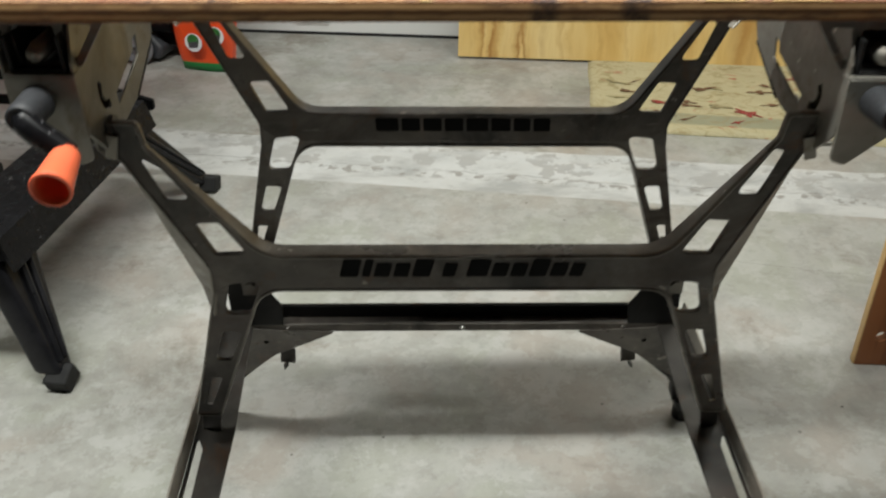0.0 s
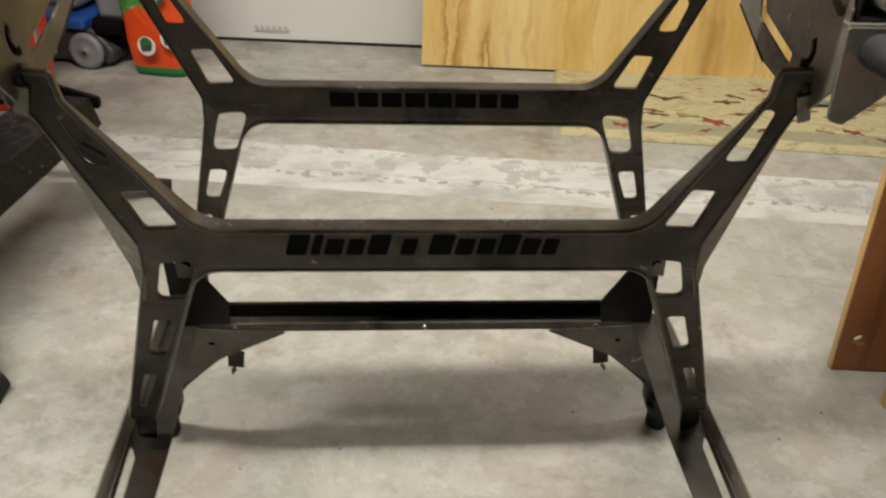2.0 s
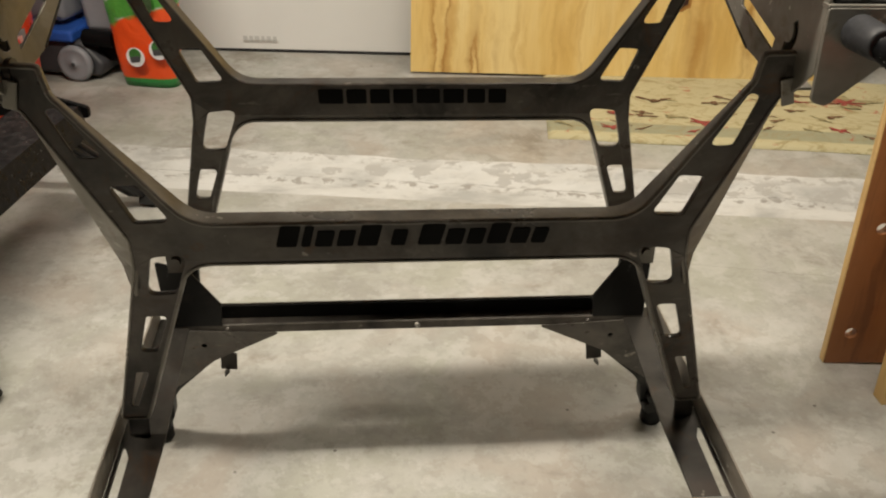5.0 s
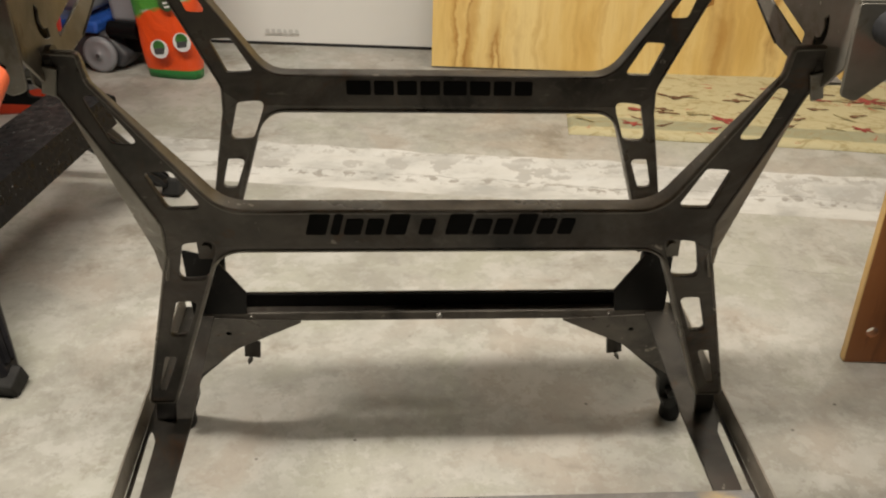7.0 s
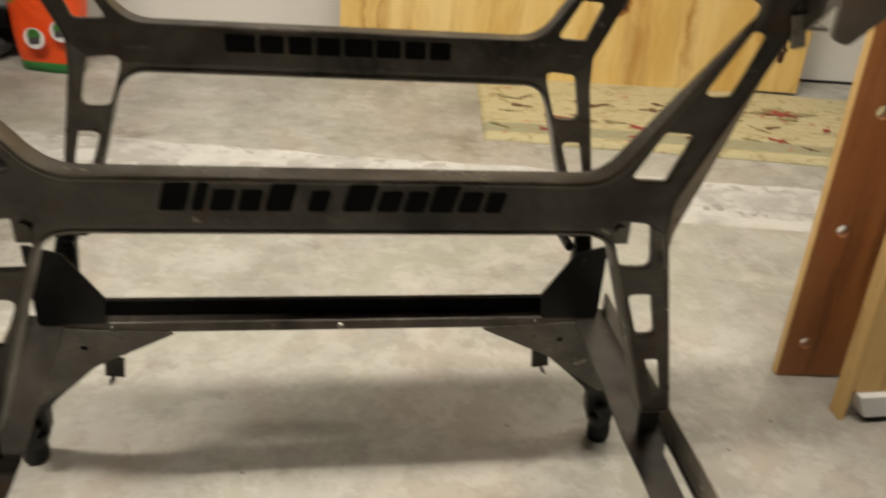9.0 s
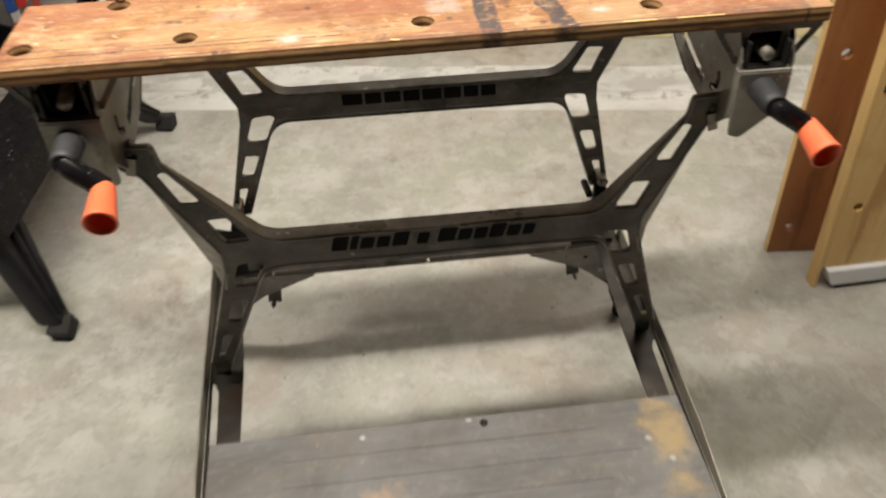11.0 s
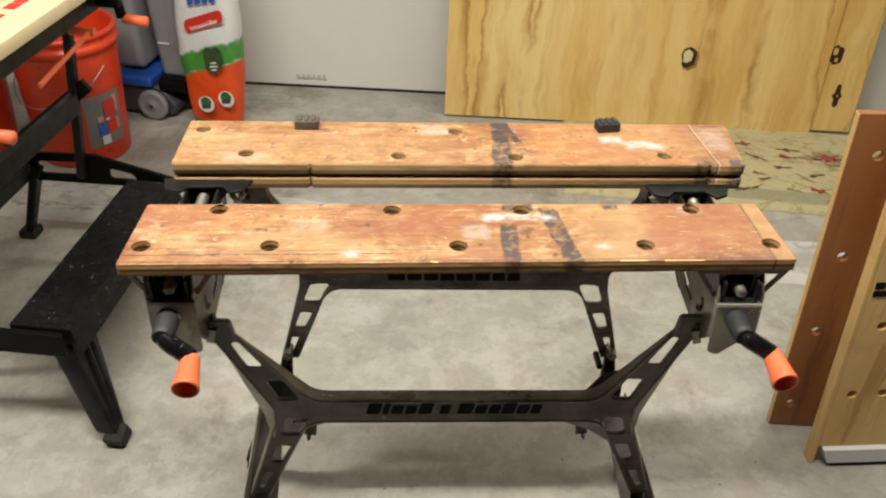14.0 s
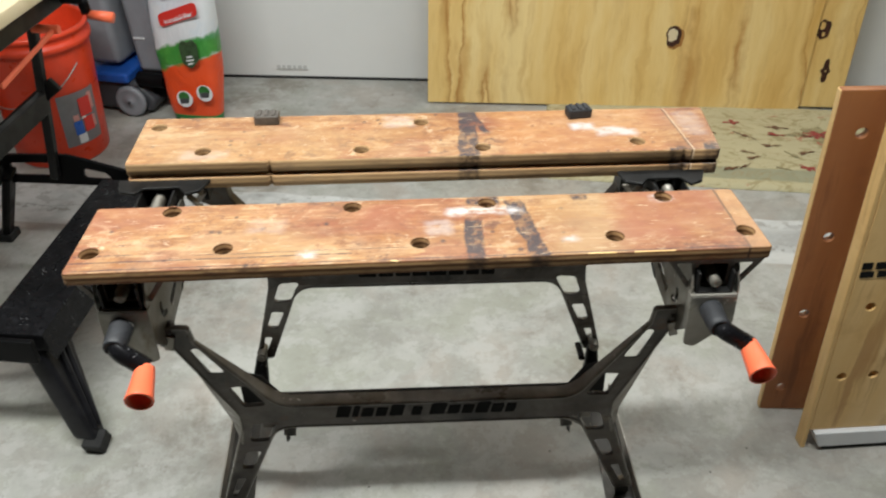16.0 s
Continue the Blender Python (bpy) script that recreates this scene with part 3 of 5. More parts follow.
# ---- mesh helpers ----


def part(name, bm, material, parent=None, label="", smooth=False):
    me = bpy.data.meshes.new(name)
    bmesh.ops.recalc_face_normals(bm, faces=bm.faces)
    bm.to_mesh(me)
    bm.free()
    for m in material if isinstance(material, (list, tuple)) else (material,):
        me.materials.append(m)
    if smooth:
        for p in me.polygons:
            p.use_smooth = True
    ob = new(name, me)
    ob.parent = parent
    if label:
        tagged(ob, label)
    return ob


def thing(name, label, category, m=None, group="", kind=""):
    ob = new(name)
    ob.empty_display_size = 0.05
    if m is not None:
        ob.matrix_basis = m
    return tagged(ob, label, category, group, kind)


def join(*bms):
    out = bms[0]
    for b in bms[1:]:
        me = bpy.data.meshes.new("tmp")
        b.to_mesh(me)
        b.free()
        out.from_mesh(me)
        bpy.data.meshes.remove(me)
    return out


def moved(bm, m):
    bmesh.ops.transform(bm, matrix=m, verts=bm.verts)
    return bm


def box(sx, sy, sz, bevel=0.0, m=None, seg=2):
    bm = bmesh.new()
    bmesh.ops.create_cube(bm, size=1.0)
    bmesh.ops.scale(bm, vec=(sx, sy, sz), verts=bm.verts)
    if bevel:
        bmesh.ops.bevel(bm, geom=bm.edges[:], offset=bevel, segments=seg, affect="EDGES", profile=0.5)
    return moved(bm, m) if m is not None else bm


def tube(p0, p1, r0, r1=None, n=20, caps=True):
    """A round bar, tapered from r0 to r1."""
    bm = bmesh.new()
    a, b = Vector(p0), Vector(p1)
    bmesh.ops.create_cone(bm, cap_ends=caps, segments=n, radius1=r0, radius2=r0 if r1 is None else r1, depth=(b - a).length)
    turn = (b - a).to_track_quat("Z", "Y").to_matrix().to_4x4()
    return moved(bm, Matrix.Translation((a + b) / 2) @ turn)


def lathe(profile, n=32, closed=False):
    """Turns (r, z) pairs round z."""
    bm = bmesh.new()
    rings = [[bm.verts.new((r * math.cos(2 * math.pi * k / n), r * math.sin(2 * math.pi * k / n), z)) for k in range(n)] for r, z in profile]
    pairs = list(zip(rings, rings[1:])) + ([(rings[-1], rings[0])] if closed else [])
    for a, b in pairs:
        for k in range(n):
            bm.faces.new((a[k], a[(k + 1) % n], b[(k + 1) % n], b[k]))
    return bm


def strip(p0, p1, wide, thick, face=(0, -1, 0), bevel=0.0008, wide1=None):
    """A flat bar from p0 to p1 whose broad side looks towards face; wide1: its width at p1."""
    a, b = Vector(p0), Vector(p1)
    d = (b - a).normalized()
    nrm = Vector(face)
    nrm = (nrm - nrm.dot(d) * d).normalized()
    side = d.cross(nrm)
    bm = box(1, thick, (b - a).length, 0)
    for v in bm.verts:
        v.co.x *= wide if v.co.z < 0 or wide1 is None else wide1
    if bevel:
        bmesh.ops.bevel(bm, geom=bm.edges[:], offset=min(bevel, thick * 0.4), segments=1, affect="EDGES")
    m = Matrix((side, -nrm, d)).transposed().to_4x4()
    return moved(bm, Matrix.Translation((a + b) / 2) @ m)


def channel(p0, p1, wide, deep, thick, face=(0, -1, 0), wide1=None):
    """A folded U channel from p0 to p1: its web looks towards face, its flanges turn away from it."""
    a, b = Vector(p0), Vector(p1)
    d = (b - a).normalized()
    nrm = Vector(face)
    nrm = (nrm - nrm.dot(d) * d).normalized()
    side = d.cross(nrm)
    bm = bmesh.new()
    ends = []
    for p, w in ((a, wide), (b, wide1 or wide)):
        h = w / 2
        sec = [(-h, 0), (h, 0), (h, deep), (h - thick, deep), (h - thick, thick), (-h + thick, thick), (-h + thick, deep), (-h, deep)]
        ends.append([bm.verts.new(p + side * u - nrm * v) for u, v in sec])
    for k in range(8):
        bm.faces.new((ends[0][k], ends[0][(k + 1) % 8], ends[1][(k + 1) % 8], ends[1][k]))
    bm.faces.new(ends[0])
    bm.faces.new(list(reversed(ends[1])))
    return bm


def extruded(prof, x0, x1):
    """A (y, z) profile drawn along x."""
    bm = bmesh.new()
    ends = [[bm.verts.new((x, y, z)) for y, z in prof] for x in (x0, x1)]
    n = len(prof)
    for k in range(n):
        bm.faces.new((ends[0][k], ends[0][(k + 1) % n], ends[1][(k + 1) % n], ends[1][k]))
    bm.faces.new(ends[0])
    bm.faces.new(list(reversed(ends[1])))
    return bm


def rounded(pts, radius=0.004, n=5):
    """A polygon with its corners rounded; a point may carry its own radius as a third number."""
    out = []
    k = len(pts)
    for i, p in enumerate(pts):
        r = p[2] if len(p) > 2 else radius
        a, b, c = Vector(pts[i - 1][:2]), Vector(p[:2]), Vector(pts[(i + 1) % k][:2])
        u, w = (a - b), (c - b)
        if r <= 0 or u.length < 1e-6 or w.length < 1e-6:
            out.append(b)
            continue
        half = u.angle(w) / 2
        if half > 1.55:
            out.append(b)
            continue
        d = min(r / math.tan(half), u.length * 0.48, w.length * 0.48)
        s, e = b + u.normalized() * d, b + w.normalized() * d
        for q in range(n + 1):
            t = q / n
            out.append(s * (1 - t) ** 2 + b * 2 * t * (1 - t) + e * t ** 2)
    return out


def inset(pts, d):
    """The polygon moved inwards by d."""
    area = sum(pts[i - 1].x * pts[i].y - pts[i].x * pts[i - 1].y for i in range(len(pts)))
    sgn = 1 if area > 0 else -1
    out = []
    for i, b in enumerate(pts):
        e0, e1 = (b - pts[i - 1]), (pts[(i + 1) % len(pts)] - b)
        n0, n1 = Vector((-e0.y, e0.x)).normalized(), Vector((-e1.y, e1.x)).normalized()
        v = n0 + n1
        v = v.normalized() / max(0.5, v.normalized().dot(n0)) if v.length > 1e-6 else n0
        out.append(b + v * d * sgn)
    return out


def plate(outline, holes, depth, bevel=0.0):
    """A flat plate in the xy plane, with holes through it, depth thick about z = 0."""
    cu = bpy.data.curves.new("tmp", "CURVE")
    cu.dimensions, cu.fill_mode = "2D", "BOTH"
    cu.extrude, cu.bevel_depth, cu.bevel_resolution, cu.offset = max(depth / 2 - bevel, 0.0001), bevel, 1, -bevel
    for poly in (outline, *holes):
        s = cu.splines.new("POLY")
        s.points.add(len(poly) - 1)
        for q, p in zip(s.points, poly):
            q.co = (p[0], p[1], 0, 1)
        s.use_cyclic_u = True
    ob = bpy.data.objects.new("tmp", cu)
    me = bpy.data.meshes.new_from_object(ob)
    bm = bmesh.new()
    bm.from_mesh(me)
    bpy.data.objects.remove(ob)
    bpy.data.curves.remove(cu)
    bpy.data.meshes.remove(me)
    bmesh.ops.remove_doubles(bm, verts=bm.verts, dist=1e-5)
    return bm


UPRIGHT = Matrix.Rotation(math.pi / 2, 4, "X")  # lays (x, y) of a plate as (x, z); its front looks to -y


def circle(x, y, r, n=20):
    return [Vector((x + r * math.cos(2 * math.pi * k / n), y + r * math.sin(2 * math.pi * k / n))) for k in range(n)]


def text_mesh(body, size):
    """Words as a thin plate in the xy plane, centred."""
    cu = bpy.data.curves.new("tmp", "FONT")
    cu.body, cu.size, cu.align_x, cu.align_y, cu.extrude = body, size, "CENTER", "CENTER", 0.0005
    ob = bpy.data.objects.new("tmp", cu)
    me = bpy.data.meshes.new_from_object(ob)
    bm = bmesh.new()
    bm.from_mesh(me)
    bpy.data.objects.remove(ob)
    bpy.data.curves.remove(cu)
    bpy.data.meshes.remove(me)
    return bm


def mirrored(pts):
    return [(-p[0], *p[1:]) for p in reversed(pts)]


def wire(points, r, parent, name, material, label=""):
    """A bent round wire or hose through points."""
    cu = bpy.data.curves.new("tmp", "CURVE")
    cu.dimensions, cu.bevel_depth, cu.bevel_resolution = "3D", r, 2
    s = cu.splines.new("NURBS")
    s.points.add(len(points) - 1)
    for q, p in zip(s.points, points):
        q.co = (*p, 1)
    s.use_endpoint_u, s.order_u = True, 3
    ob = bpy.data.objects.new("tmp", cu)
    me = bpy.data.meshes.new_from_object(ob)
    bm = bmesh.new()
    bm.from_mesh(me)
    bpy.data.objects.remove(ob)
    bpy.data.curves.remove(cu)
    bpy.data.meshes.remove(me)
    return part(name, bm, material, parent, label, smooth=True)


# ---- the room ----
LEDGE = 0.03  # height of the rear floor


def kerb_y(x):
    return 1.832 - 0.115 * x


def build_floor():
    bm = bmesh.new()
    xs = [-3.0, -2.0] + [-1.4 + 0.03 * k for k in range(121)] + [2.6, 3.4]
    prof = [(-5.4, 0.0), (-2.0, 0.0), (-0.5, 0.0), (-0.05, 0.0)] + [(0.013 * k, LEDGE * min(1.0, k / 9)) for k in range(11)] + [(0.3, LEDGE), (0.7, LEDGE), (1.6, LEDGE)]
    rows = []
    for d, z in prof:
        row = []
        for x in xs:
            y = kerb_y(x) + d
            h, dy = z, 0.0
            if -0.01 < d < 0.14:
                h += 0.006 * noise.noise(Vector((x * 9, d * 60, 1.7))) + 0.003 * noise.noise(Vector((x * 40, d * 120, 4.0)))
                dy = 0.012 * noise.noise(Vector((x * 6, 3.1, d * 9)))
            row.append(bm.verts.new((x, y + dy, h)))
        rows.append(row)
    for j, (a, b) in enumerate(zip(rows, rows[1:])):
        for k in range(len(xs) - 1):
            f = bm.faces.new((a[k], a[k + 1], b[k + 1], b[k]))
            f.material_index = 1 if 3 <= j <= 12 else 0
            f.smooth = True
    ob = part("floor", bm, (CONCRETE, PATCH))
    return tagged(ob, "mottled grey concrete garage floor with a patched rough ledge", "floor", kind="structure")


build_floor()


def wall(name, p0, p1, height, label, z0=0.0, material=None):
    a, b = Vector((*p0, 0)), Vector((*p1, 0))
    d = b - a
    m = Matrix.Translation((a + b) / 2 + Vector((0, 0, z0 + height / 2))) @ Matrix.Rotation(math.atan2(d.y, d.x), 4, "Z")
    ob = part(name, box(d.length, 0.1, height, 0), material or WALL)
    ob.matrix_basis = m
    return tagged(ob, label, "wall", kind="structure")


WALL_TURN = math.atan(-0.059)
wall("wall_north", (-3.0, 2.980), (3.4, 2.602), 2.93, "white painted wall above a dark floor gap", z0=0.037)
# added out of view to close the room; dark to keep shadows deep
wall("wall_west", (-2.95, -2.9), (-2.95, 3.1), 2.97, "plain garage wall out of view, darkened to cut bounce light", material=DARKWALL)
wall("wall_east", (3.35, -2.9), (3.35, 3.0), 2.97, "plain garage wall out of view, darkened to cut bounce light", material=DARKWALL)
wall("wall_south", (-3.0, -2.85), (3.4, -2.85), 2.97, "plain garage wall out of view, darkened to cut bounce light", material=DARKWALL)
roof = part("ceiling", box(6.5, 6.1, 0.1, 0, pose(0.2, 0.1, 3.02)), DARKWALL)
tagged(roof, "plain garage ceiling out of view, darkened to cut bounce light", "ceiling", kind="structure")
# dark line of the shadow gap below the wall, made as a black strip
gap_strip = part("trim", box(6.3, 0.03, 0.009, 0.002), RUBBER)
gap_strip.matrix_basis = Matrix.Translation((0.2, 2.752, LEDGE + 0.0045)) @ Matrix.Rotation(WALL_TURN, 4, "Z")
tagged(gap_strip, "black strip that draws the shadow gap under the white wall", "trim", kind="structure")

for k, w in enumerate((0.014, 0.012, 0.015, 0.010, 0.014, 0.012)):
    bar = part("wall_marking", box(w, 0.0004, 0.014, 0), plain("faint_grey_paint", (0.57, 0.57, 0.56), 0.6, vary=0.05) if k == 0 else bpy.data.materials["faint_grey_paint"])
    bx = -0.336 + 0.019 * k
    bar.matrix_basis = Matrix.Translation((bx, 2.791 - 0.0591 * bx - 0.0515, 0.078)) @ Matrix.Rotation(WALL_TURN, 4, "Z")
    tagged(bar, "faint plain grey bar stencilled low on the wall", "marking", "stencilled bars on the wall")

# ---- the old workbench ----
BENCH = pose(0.162, 0.665, 0, 0, 0, 1.3)
RACK = -0.03  # the old frame leans: sideways metres for each metre of height


def racked(bm):
    for v in bm.verts:
        v.co.x += RACK * (v.co.z - 0.45)
    return bm


def to_bench(x, y):
    p = BENCH.inverted() @ Vector((x, y, 0))
    return p.x, p.y


HALF = [(0.0, 0.547, 0), (0.181, 0.547, 0.04), (0.261, 0.664, 0.012), (0.264, 0.685, 0.004), (0.298, 0.686, 0.004), (0.298, 0.662, 0.004), (0.2825, 0.653, 0.01), (0.2285, 0.535, 0.02), (0.2290, 0.508, 0.02), (0.2622, 0.361, 0.004), (0.2395, 0.361, 0.004), (0.187, 0.511, 0.03), (0.0, 0.511, 0)]
SLOTS = [
    [(0.258, 0.655), (0.267, 0.653), (0.2525, 0.612), (0.2325, 0.611)],
    [(0.213, 0.586), (0.235, 0.585), (0.221, 0.550), (0.1935, 0.551)],
    [(0.185, 0.521, 0.007), (0.2155, 0.518, 0.007), (0.2225, 0.484, 0.007), (0.198, 0.485, 0.007)],
    [(0.208, 0.464), (0.227, 0.464), (0.2365, 0.430), (0.2215, 0.430)],
    [(0.2325, 0.409, 0.002), (0.2430, 0.409, 0.002), (0.2525, 0.374, 0.002), (0.2465, 0.374, 0.002)],
]


def h_frame(name, label, y, lift, parent, rim=0.018, x=0.0, splay=0.0, tip=False):
    whole = HALF[1:-1] + mirrored(HALF[1:-1])
    outline = rounded(whole, 0.01, 8)
    holes = [rounded(s, 0.0045, 4) for h in SLOTS for s in (h, mirrored(h))]
    face = plate(outline, holes, 0.0024, 0.0008)
    section = [(0.0012, 0.0022), (-0.0004, 0.0020), (-0.0014, 0.0008), (-0.0016, -0.0010), (-0.0016, -rim), (0.0002, -rim), (0.0002, 0.0), (0.0012, 0.0008)]
    edge = bmesh.new()
    loops = [[edge.verts.new((p.x, p.y, d)) for p in inset(outline, o)] for o, d in section]
    for a, b in zip(loops, loops[1:] + loops[:1]):
        for k in range(len(a)):
            f = edge.faces.new((a[k], a[(k + 1) % len(a)], b[(k + 1) % len(a)], b[k]))
            f.smooth = a is not loops[3] and a is not loops[4]
    # rolled lips round the larger openings
    for h in SLOTS[1:4]:
        for s in (h, mirrored(h)):
            o = rounded(s, 0.0045, 4)
            lip = plate(inset(o, -0.0012), [o], 0.005, 0.0004)
            face = join(face, moved(lip, Matrix.Translation((0, 0, -0.0025))))
    # the legs run out of the plane of the arms
    for bm in (face, edge):
        moved(bm, Matrix.Translation((x, y, lift)) @ UPRIGHT)
        for v in bm.verts:
            d = max(0.0, 0.515 + lift - v.co.z)
            if splay:
                ease = 1 - math.exp(-d / 0.02)
                low = 1.25 * d + 0.014 * ease
                v.co.x = x + (v.co.x - x) * (1 + 0.085 * (1 - math.exp(-d / 0.04)))
                v.co.z -= low - d
                v.co.y += splay * low + 0.010 * ease
            else:
                low = d * (1.25 + 0.97 * d)
                v.co.x *= 1 + d * (0.70 + 0.55 * d)
                v.co.z -= low - d
                v.co.y += 0.26 * low
            if tip and v.co.z > 0.655 and v.co.y > 0.004:
                v.co.y = 0.004
            # the left arm sits a little low
            if tip and v.co.x < 0:
                v.co.z -= 0.009 * min(1.0, max(0.0, (v.co.z - 0.56) / 0.09))
    ob = part(name, racked(face), FRAME, parent, label)
    # the front frame's edge is painted lighter in place of light falling on it
    part("rolled_edge", racked(edge), RIM if tip else FRAME, ob, "turned-back edge, coloured lighter for the light it catches" if tip else "turned-back edge")
    return ob


def bars(parent, y, z, spans, slant, material, lift=0.0):
    """Plain raised bars in place of the maker's lettering: (x0, x1, height) each."""
    for x0, x1, h in spans:
        poly = [(x0, z), (x1, z), (x1 + slant * h, z + h), (x0 + slant * h, z + h)]
        bm = plate(rounded(poly, 0.002, 3), [], 0.0012, 0.0003)
        moved(bm, Matrix.Translation((0, y - 0.0016, 0)) @ UPRIGHT)
        part("marking_bar", racked(bm), material, parent, "plain black painted bar")


def spans(start, end, widths, heights, gap):
    unit = (end - start - gap * (len(widths) - 1)) / sum(widths)
    out, x = [], start
    for w, h in zip(widths, heights):
        if w > 0 and h > 0:
            out.append((x, x + w * unit, h))
        x += w * unit + gap
    return out


def crank(parent, hub, arm_end, end_y):
    """A black crank with an orange grip that opens towards the user."""
    hx, hz = hub
    ax, az = arm_end
    sx = lambda p: Vector((p[0] + RACK * (p[2] - 0.45), p[1], p[2]))
    y0, y1 = -0.034, -0.070
    body = lathe([(0.001, 0.0), (0.0120, 0.0), (0.0126, 0.002), (0.0118, 0.026), (0.0110, 0.0325), (0.0092, 0.034), (0.0086, 0.0333), (0.001, 0.0333)], 28)
    moved(body, Matrix.Translation(sx((hx, y0, hz))) @ Matrix.Rotation(math.pi / 2, 4, "X"))
    ob = part("crank", body, DUSTY, parent, "dusty black plastic crank hub", smooth=True)
    a, b = sx((hx, y0 - 0.024, hz)), sx((ax, y1, az))
    d = (b - a).normalized()
    # arm: an elbow of round bar that ends inside the grip
    bend = a + Vector((0, -0.006, 0)) + d * 0.004
    wire([a + Vector((0, 0.008, 0)), a, bend, bend + d * 0.010, b - d * 0.006, b], 0.0102, ob, "arm", SPECKLED, "glossy black crank arm with white specks")
    grip = lathe([(0.0080, 0.0), (0.0100, 0.001), (0.0106, 0.006), (0.0136, 0.036), (0.0147, 0.041), (0.0144, 0.0425), (0.0124, 0.0425), (0.0110, 0.034), (0.009, 0.012), (0.001, 0.010)], 28)
    tip = sx((ax + 0.002, end_y, az - 0.006))
    d = (tip - b).normalized()
    grip = moved(grip, Matrix.Translation(tip - d * 0.0425) @ d.to_track_quat("Z", "Y").to_matrix().to_4x4())
    part("grip", grip, ORANGE, ob, "open-ended orange plastic grip", smooth=True)
    return ob


def housing(parent, side):
    """One of the two sheet-steel screw housings under the jaw boards."""
    x = 0.313 * side
    # inner cheek: a bent plate with a curved slot
    prof = rounded([(-0.030, 0.738), (-0.030, 0.680), (-0.006, 0.657), (0.024, 0.656), (0.088, 0.664), (0.150, 0.692), (0.168, 0.718), (0.172, 0.742), (0.092, 0.748), (0.086, 0.7685), (-0.014, 0.7685)], 0.006, 3)
    slot = [Vector((0.020 + 0.0165 * math.cos(a), 0.698 + 0.0165 * math.sin(a))) for a in np.linspace(2.4, 4.9, 12)] + [Vector((0.020 + 0.0095 * math.cos(a), 0.698 + 0.0095 * math.sin(a))) for a in np.linspace(4.9, 2.4, 12)]
    yz = Matrix(((0, 0, 1, 0), (1, 0, 0, 0), (0, 1, 0, 0), (0, 0, 0, 1)))
    cheek = plate(prof, [slot, rounded([(0.040, 0.676), (0.108, 0.694), (0.112, 0.712), (0.102, 0.710), (0.098, 0.702), (0.038, 0.686)], 0.001, 2)], 0.0024, 0.0006)
    moved(cheek, Matrix.Translation((x - 0.024 * side, 0, 0)) @ yz)
    outer = plate(rounded([(-0.030, 0.738), (-0.030, 0.690), (0.012, 0.700), (0.030, 0.735), (0.150, 0.738), (0.150, 0.746), (0.086, 0.750), (0.080, 0.7685), (-0.014, 0.7685)], 0.004, 3), [], 0.0024, 0.0006)
    moved(outer, Matrix.Translation((x + 0.026 * side, 0, 0)) @ yz)
    bottom = strip((x - 0.014 * side, 0.0, 0.6575), (x - 0.014 * side, 0.088, 0.6655), 0.020, 0.0022, (0, 0.1, -1))
    ob = part("screw_housing", racked(join(cheek, outer, bottom)), PLATE, parent, "folded plated steel screw housing with a curved slot")
    # end plate that carries the crank
    endp = rounded([(-0.026, 0.728, 0.003), (0.026, 0.728, 0.003), (0.027, 0.690, 0.004), (-0.012, 0.656, 0.006), (-0.024, 0.660, 0.006)], 0.003, 4)
    if side < 0:
        endp = [Vector((-p.x, p.y)) for p in reversed(endp)]
    bm = plate(endp, [circle(0, 0.710, 0.007)], 0.003, 0.0008)
    moved(bm, Matrix.Translation((x, -0.032, 0)) @ UPRIGHT)
    lip = box(0.052, 0.010, 0.003, 0.0008, Matrix.Translation((x, -0.028, 0.7285)))
    part("end_plate", racked(join(bm, lip)), PLATE, ob, "worn plated steel end plate")
    # bracket that carries the front board
    br = rounded([(-0.028, 0.731), (0.028, 0.731), (0.054, 0.7693), (-0.054, 0.7693)], 0.003, 3)
    win = [rounded([(-0.016, 0.735), (0.014, 0.735), (0.014, 0.762), (-0.018, 0.762)], 0.003, 3), rounded([(0.021, 0.738), (0.026, 0.738), (0.043, 0.763), (0.021, 0.763)], 0.002, 2), rounded([(-0.026, 0.738), (-0.022, 0.738), (-0.024, 0.763), (-0.043, 0.763)], 0.002, 2)]
    bm = plate(br, win, 0.003, 0.0006)
    moved(bm, Matrix.Translation((x, -0.018, 0)) @ UPRIGHT)
    part("jaw_bracket", racked(bm), FRAME, ob, "dark pressed steel jaw bracket")
    # rail and screw towards the rear board
    rail = join(box(0.003, 0.36, 0.026, 0.0008, Matrix.Translation((x - 0.019 * side, 0.15, 0.744))), box(0.003, 0.36, 0.026, 0.0008, Matrix.Translation((x + 0.019 * side, 0.15, 0.744))), box(0.041, 0.36, 0.003, 0.0008, Matrix.Translation((x, 0.15, 0.731))))
    part("rail", racked(rail), BLACKSTEEL, ob, "black steel guide rail")
    rod = tube((x, -0.03, 0.744), (x, 0.31, 0.744), 0.006, n=14)
    for k in range(60):
        rod = join(rod, moved(lathe([(0.006, -0.0012), (0.0076, 0), (0.006, 0.0012)], 12), Matrix.Translation((x, -0.02 + 0.0053 * k, 0.744)) @ Matrix.Rotation(math.pi / 2, 4, "X")))
    part("screw", racked(rod), PLATE, ob, "threaded steel screw", smooth=True)
    # bracket under the rear board, with its hook
    bm = join(box(0.11, 0.05, 0.004, 0.001, Matrix.Translation((x - 0.01 * side, 0.235, 0.7465))), box(0.006, 0.03, 0.03, 0.001, Matrix.Translation((x - 0.045 * side, 0.215, 0.732))), box(0.006, 0.03, 0.03, 0.001, Matrix.Translation((x + 0.03 * side, 0.215, 0.732))))
